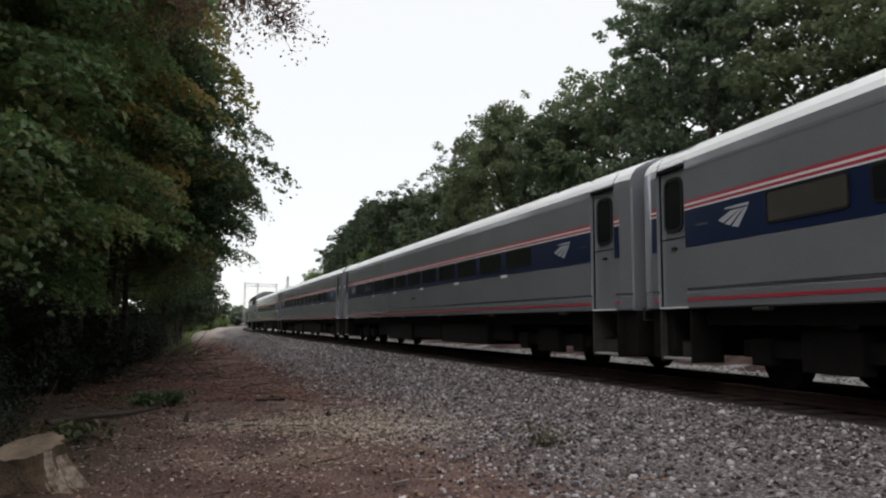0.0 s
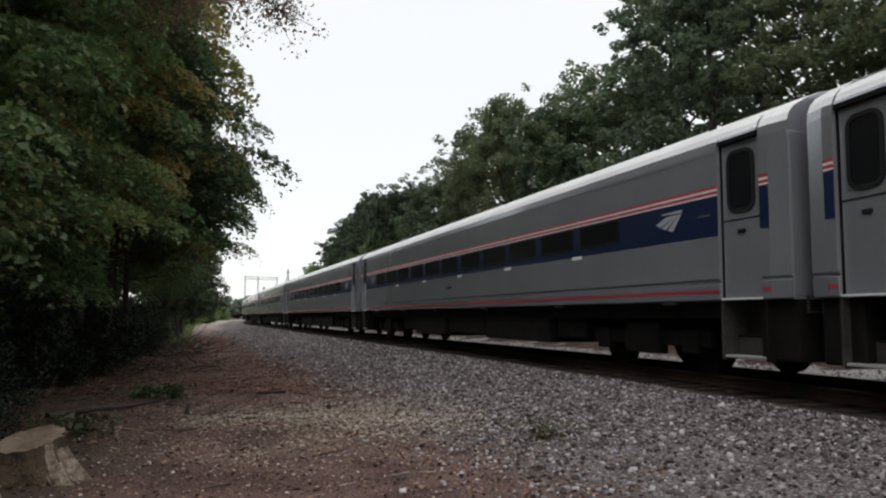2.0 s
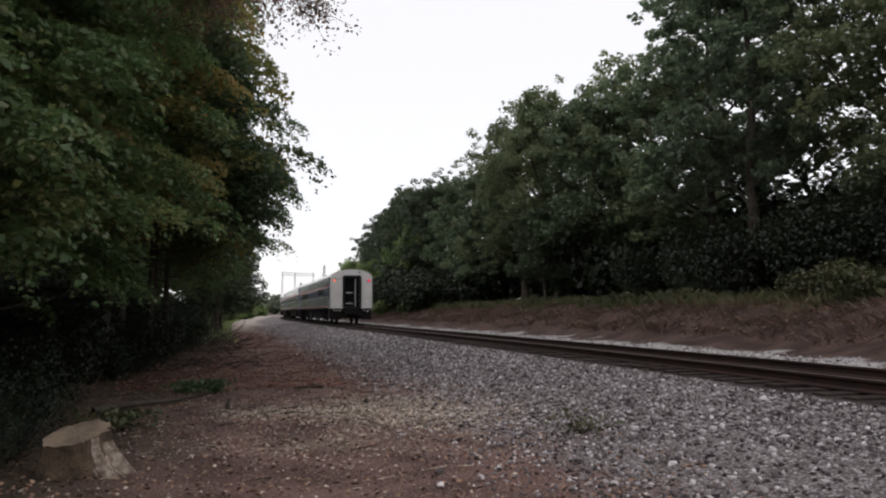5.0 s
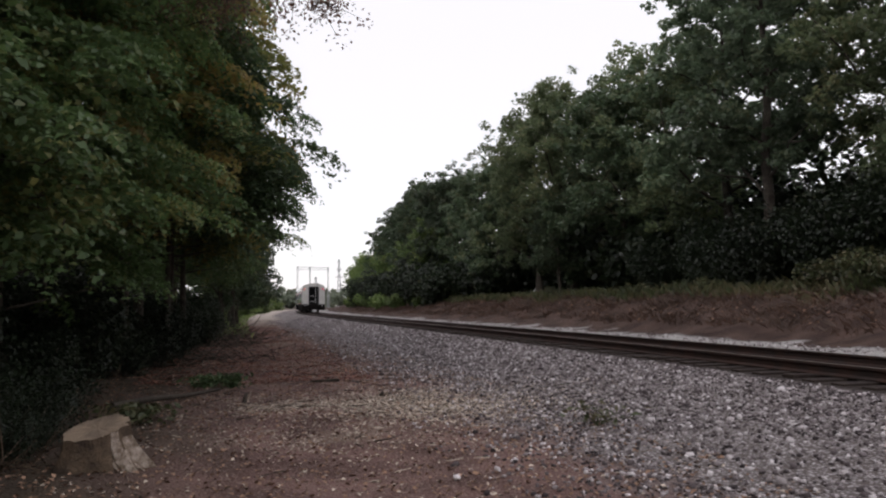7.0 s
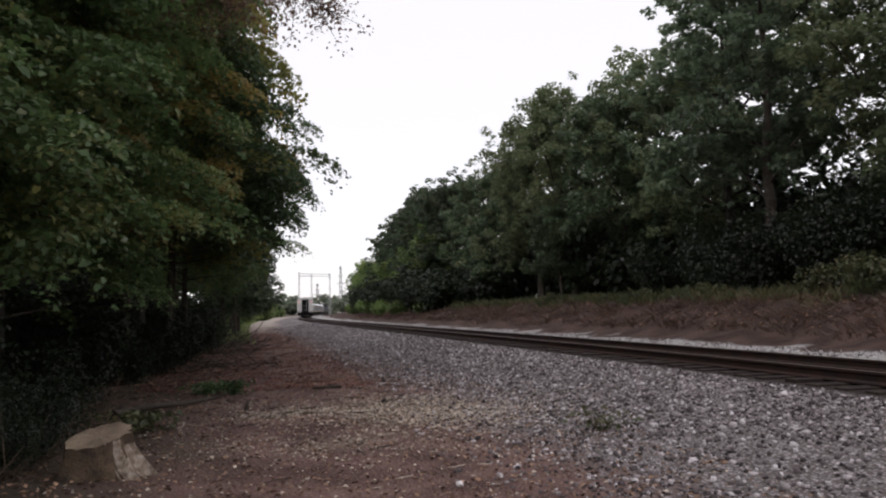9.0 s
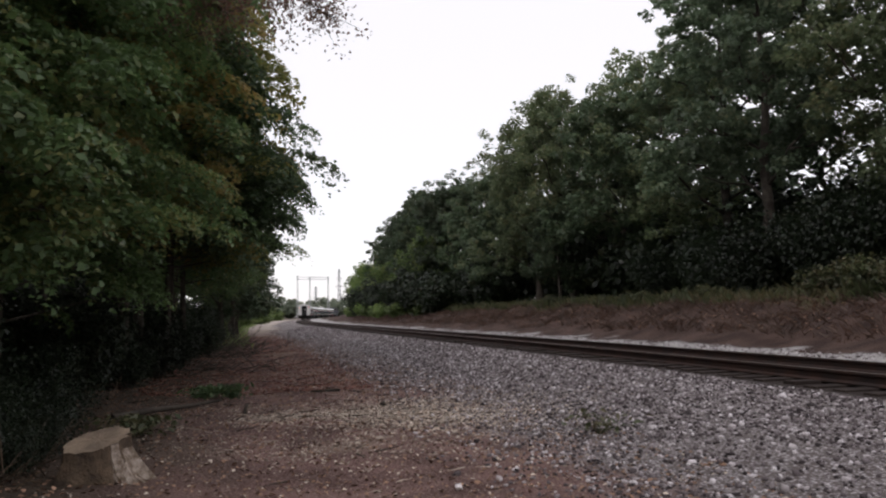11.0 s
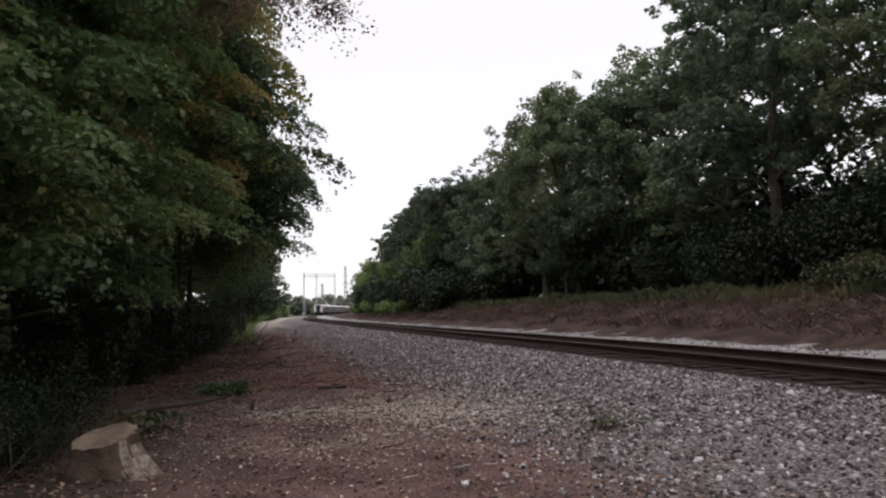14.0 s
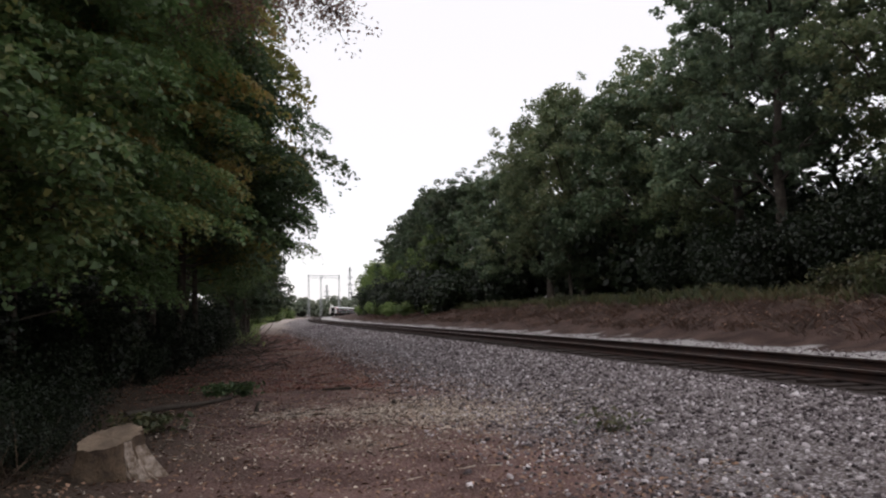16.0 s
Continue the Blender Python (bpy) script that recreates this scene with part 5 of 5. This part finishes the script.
def small_plant(name, x, y, n, h, w, mat, label, seed):
    rng = np.random.default_rng(seed)
    ob = tagged(new(name), label, "plant")
    z = float(ground_z(x, y)[0])
    ch = []
    for _ in range(14):
        d = np.append(rng.normal(0, w * 0.4, 2), h * rng.uniform(0.5, 1))
        ch.append(tube([(x, y, z - 0.02), np.array([x, y, z]) + d * (0.4, 0.4, 0.6), np.array([x, y, z]) + d], [0.006, 0.004, 0.002], 4))
    v, f = join(ch)
    part("stem", mesh_of("stem", v, f, mat), None, ob)
    c = np.array([x, y, z]) + np.stack([rng.normal(0, w * 0.5, n), rng.normal(0, w * 0.4, n), h * rng.random(n) ** 0.8 + 0.02], 1)
    part("foliage", quads_mesh("foliage", leaves(rng, c, np.tile(np.array([0, 0, 0.8]), (n, 1)), 0.05, 2.2), mat), None, ob, "small green leaves")


small_plant("leafy_weed", -5.25, 14.0, 260, 0.20, 0.45, L_EDGE, "low green leafy weed on the dirt", 91)
small_plant("leafy_weed", -4.85, 14.1, 200, 0.24, 0.3, L_EDGE, "low dark green leafy weed on the dirt", 92)
small_plant("wispy_weed", 1.2, 9.1, 70, 0.24, 0.5, L_GRASS, "thin wispy green weed at the ballast's edge", 93)
small_plant("wispy_weed", -4.55, 9.6, 300, 0.22, 0.5, L_GRASS, "dry wispy weed behind the stump", 94)


def build_stub(x, y, h, r, mat, label):
    ob = tagged(new("sapling_stub"), label, "stub")
    z = float(ground_z(x, y)[0])
    v, f = tube([(x, y, z - 0.03), (x + 0.01, y, z + h * 0.5), (x + 0.04, y, z + h)], [r * 1.3, r, r * 0.85], 9)
    part("wood", mesh_of("wood", v, f, mat, smooth=True), None, ob)
    v, f = tube([(x + 0.01, y, z + h * 0.45), (x + 0.09, y, z + h * 0.9), (x + 0.11, y - 0.01, z + h * 1.25)], [r * 0.6, r * 0.5, r * 0.3], 7)
    part("shoot", mesh_of("shoot", v, f, M_PALEWOOD, smooth=True), None, ob)


build_stub(-3.72, 11.4, 0.16, 0.03, M_BARK, "short cut sapling stub on the dirt")
build_stub(-1.8, 12.45, 0.07, 0.05, M_BARK, "low dark cut stub on the dirt")


# ---- ballast stones ----
def stone_verts(rng, n):
    """Angular stones as jittered eight-cornered lumps (n, 8, 3) of about unit size."""
    corner = np.array([(a, b, c) for a in (-1, 1) for b in (-1, 1) for c in (-1, 1)], float) * 0.5
    v = corner * rng.uniform(0.55, 1.1, (n, 1, 3)) * (1, 1, 0.75) + rng.normal(0, 0.12, (n, 8, 3))
    a, t = rng.uniform(0, 2 * math.pi, n), rng.normal(0, 0.5, n)
    ca, sa, ct, st = np.cos(a)[:, None], np.sin(a)[:, None], np.cos(t)[:, None], np.sin(t)[:, None]
    x, y, z = v[..., 0], v[..., 1], v[..., 2]
    y, z = y * ct - z * st, y * st + z * ct
    return np.stack([x * ca - y * sa, x * sa + y * ca, z], -1)


STONE_FACES = ((0, 1, 3, 2), (4, 6, 7, 5), (0, 4, 5, 1), (2, 3, 7, 6), (0, 2, 6, 4), (1, 5, 7, 3))


def stones_mesh(name, v):
    n = len(v)
    me = bpy.data.meshes.new(name)
    me.vertices.add(n * 8)
    me.vertices.foreach_set("co", v.astype(np.float32).ravel())
    idx = (np.arange(n)[:, None, None] * 8 + np.array(STONE_FACES)[None]).astype(np.int32).ravel()
    me.loops.add(n * 24)
    me.loops.foreach_set("vertex_index", idx)
    me.polygons.add(n * 6)
    me.polygons.foreach_set("loop_start", np.arange(0, n * 24, 4, dtype=np.int32))
    me.update(calc_edges=True)
    me.materials.append(M_STONE)
    return me


def build_ballast():
    rng = np.random.default_rng(17)
    n = 95000
    s = 1.0 + 85 * rng.random(n) ** 2.1
    u = rng.uniform(-6.6, -1.55, n)
    far_side = rng.random(n) < 0.10
    u = np.where(far_side, rng.uniform(1.5, 4.0, n), u)
    keep = (u > -4.8) | (rng.random(n) < np.interp(u, (-6.3, -4.8), (0.05, 0.8)))
    keep &= ~((s > 7.0) & (s < 9.6) & (u > -4.6) & (u < -3.2) & (rng.random(n) < 0.85))
    s, u = s[keep], u[keep]
    n = len(s)
    x, y, _ = on_track(s, u)
    size = rng.lognormal(math.log(0.027), 0.28, n) * np.interp(s, (5, 30, 70), (1.0, 1.15, 1.3))
    c = np.stack([x, y, ground_z(x, y) + size * 0.18], 1)
    v = stone_verts(rng, n) * size[:, None, None] + c[:, None, :]
    tagged(new("ballast", stones_mesh("ballast", v)), "angular grey and brown ballast stones beside the rails", "gravel", kind="stuff")
    # a stretch of single stones
    kinds = [stones_mesh("ballast_stone", stone_verts(rng, 1)) for _ in range(12)]
    home = bpy.data.objects["ground"]
    for k in range(290):
        s, u = rng.uniform(7.0, 9.6), rng.uniform(-4.6, -3.2)
        x, y, _ = on_track(s, u)
        sz = rng.lognormal(math.log(0.036), 0.25)
        ob = part("ballast_stone", kinds[k % 12], None, home)
        ob.matrix_basis = pose(x, y, float(ground_z(x, y)[0]) + sz * 0.18, 0, 0, rng.uniform(0, 360)) @ Matrix.Scale(sz, 4)


build_ballast()


def overhang(path, r, n, seed, label):
    """A thin limb reaching out of the wood with drooping leafy twigs."""
    rng = np.random.default_rng(seed)
    ob = tagged(new("overhanging_branch"), label, "branch")
    path = np.array(path, float)
    ch, cs = [], []
    v, f = tube(path, [r * (1 - 0.8 * i / (len(path) - 1)) for i in range(len(path))], 7)
    part("limb", mesh_of("limb", v, f, M_BARK, smooth=True), None, ob)
    for k in range(34):
        q = rng.uniform(0.35, 1.0) * (len(path) - 1)
        i = min(int(q), len(path) - 2)
        a = path[i] + (path[i + 1] - path[i]) * (q - i)
        e = a + rng.normal(0, 0.28, 3) + np.array([0.05, 0, -0.22])
        ch.append(tube([a, (a + e) / 2 + rng.normal(0, 0.04, 3), e], [0.008, 0.005, 0.003], 4))
        cs += [a, (a + e) / 2, e, e]
    v, f = join(ch)
    tagged(part("twig_spray", mesh_of("twig_spray", v, f, M_BARK, smooth=True), None, ob, "thin drooping twigs"), kind="stuff")
    c = np.array(cs)[rng.integers(0, len(cs), n)] + rng.normal(0, 0.10, (n, 3))
    part("foliage", quads_mesh("foliage", leaves(rng, c, np.tile(np.array([0, 0, 0.6]), (n, 1)), 0.042), L_RUSSET), None, ob, "thin russet leaves")


overhang([(-4.3, 12.2, 6.6), (-3.5, 11.6, 6.45), (-3.0, 11.2, 6.05), (-2.6, 11.0, 5.7), (-2.4, 11.0, 5.3)], 0.022, 1000, 97, "thin branch with russet leaves reaching over the strip")


overhang([(-5.4, 12.6, 6.6), (-4.6, 12.1, 6.7), (-3.9, 11.8, 6.5), (-3.3, 11.5, 6.2), (-2.9, 11.3, 5.9)], 0.022, 1300, 98, "thin drooping branch with russet leaves")
overhang([(-6.2, 12.4, 6.0), (-5.6, 12.0, 6.2), (-5.0, 11.7, 6.1), (-4.4, 11.5, 5.9), (-4.0, 11.4, 5.6)], 0.022, 1300, 99, "russet leafy branch under the crown")


# ---- what moves ----
SPEED, TAIL = 24.198, 20.385 - 24.198 * 3.5


def motions():
    train = [(car, CAR * (i + 0.5), 9.0) for i, car in enumerate(cars)] + [(locomotive, CAR * N_CARS + 10.5, 6.4)]
    for car, ahead, reach in train:
        rows = []
        for k in range(0, 65):
            t = k * 0.25
            mid = TAIL + SPEED * t + ahead + (0.35 if k == 0 else 0.12 if k == 1 else 0)
            xa, ya, _ = on_track(mid - reach)
            xb, yb, _ = on_track(mid + reach)
            rows.append((t, pose((xa + xb) / 2, (ya + yb) / 2, 0, 0, 0, -math.degrees(math.atan2(xb - xa, yb - ya)))))
        walk(car, rows)


motions()
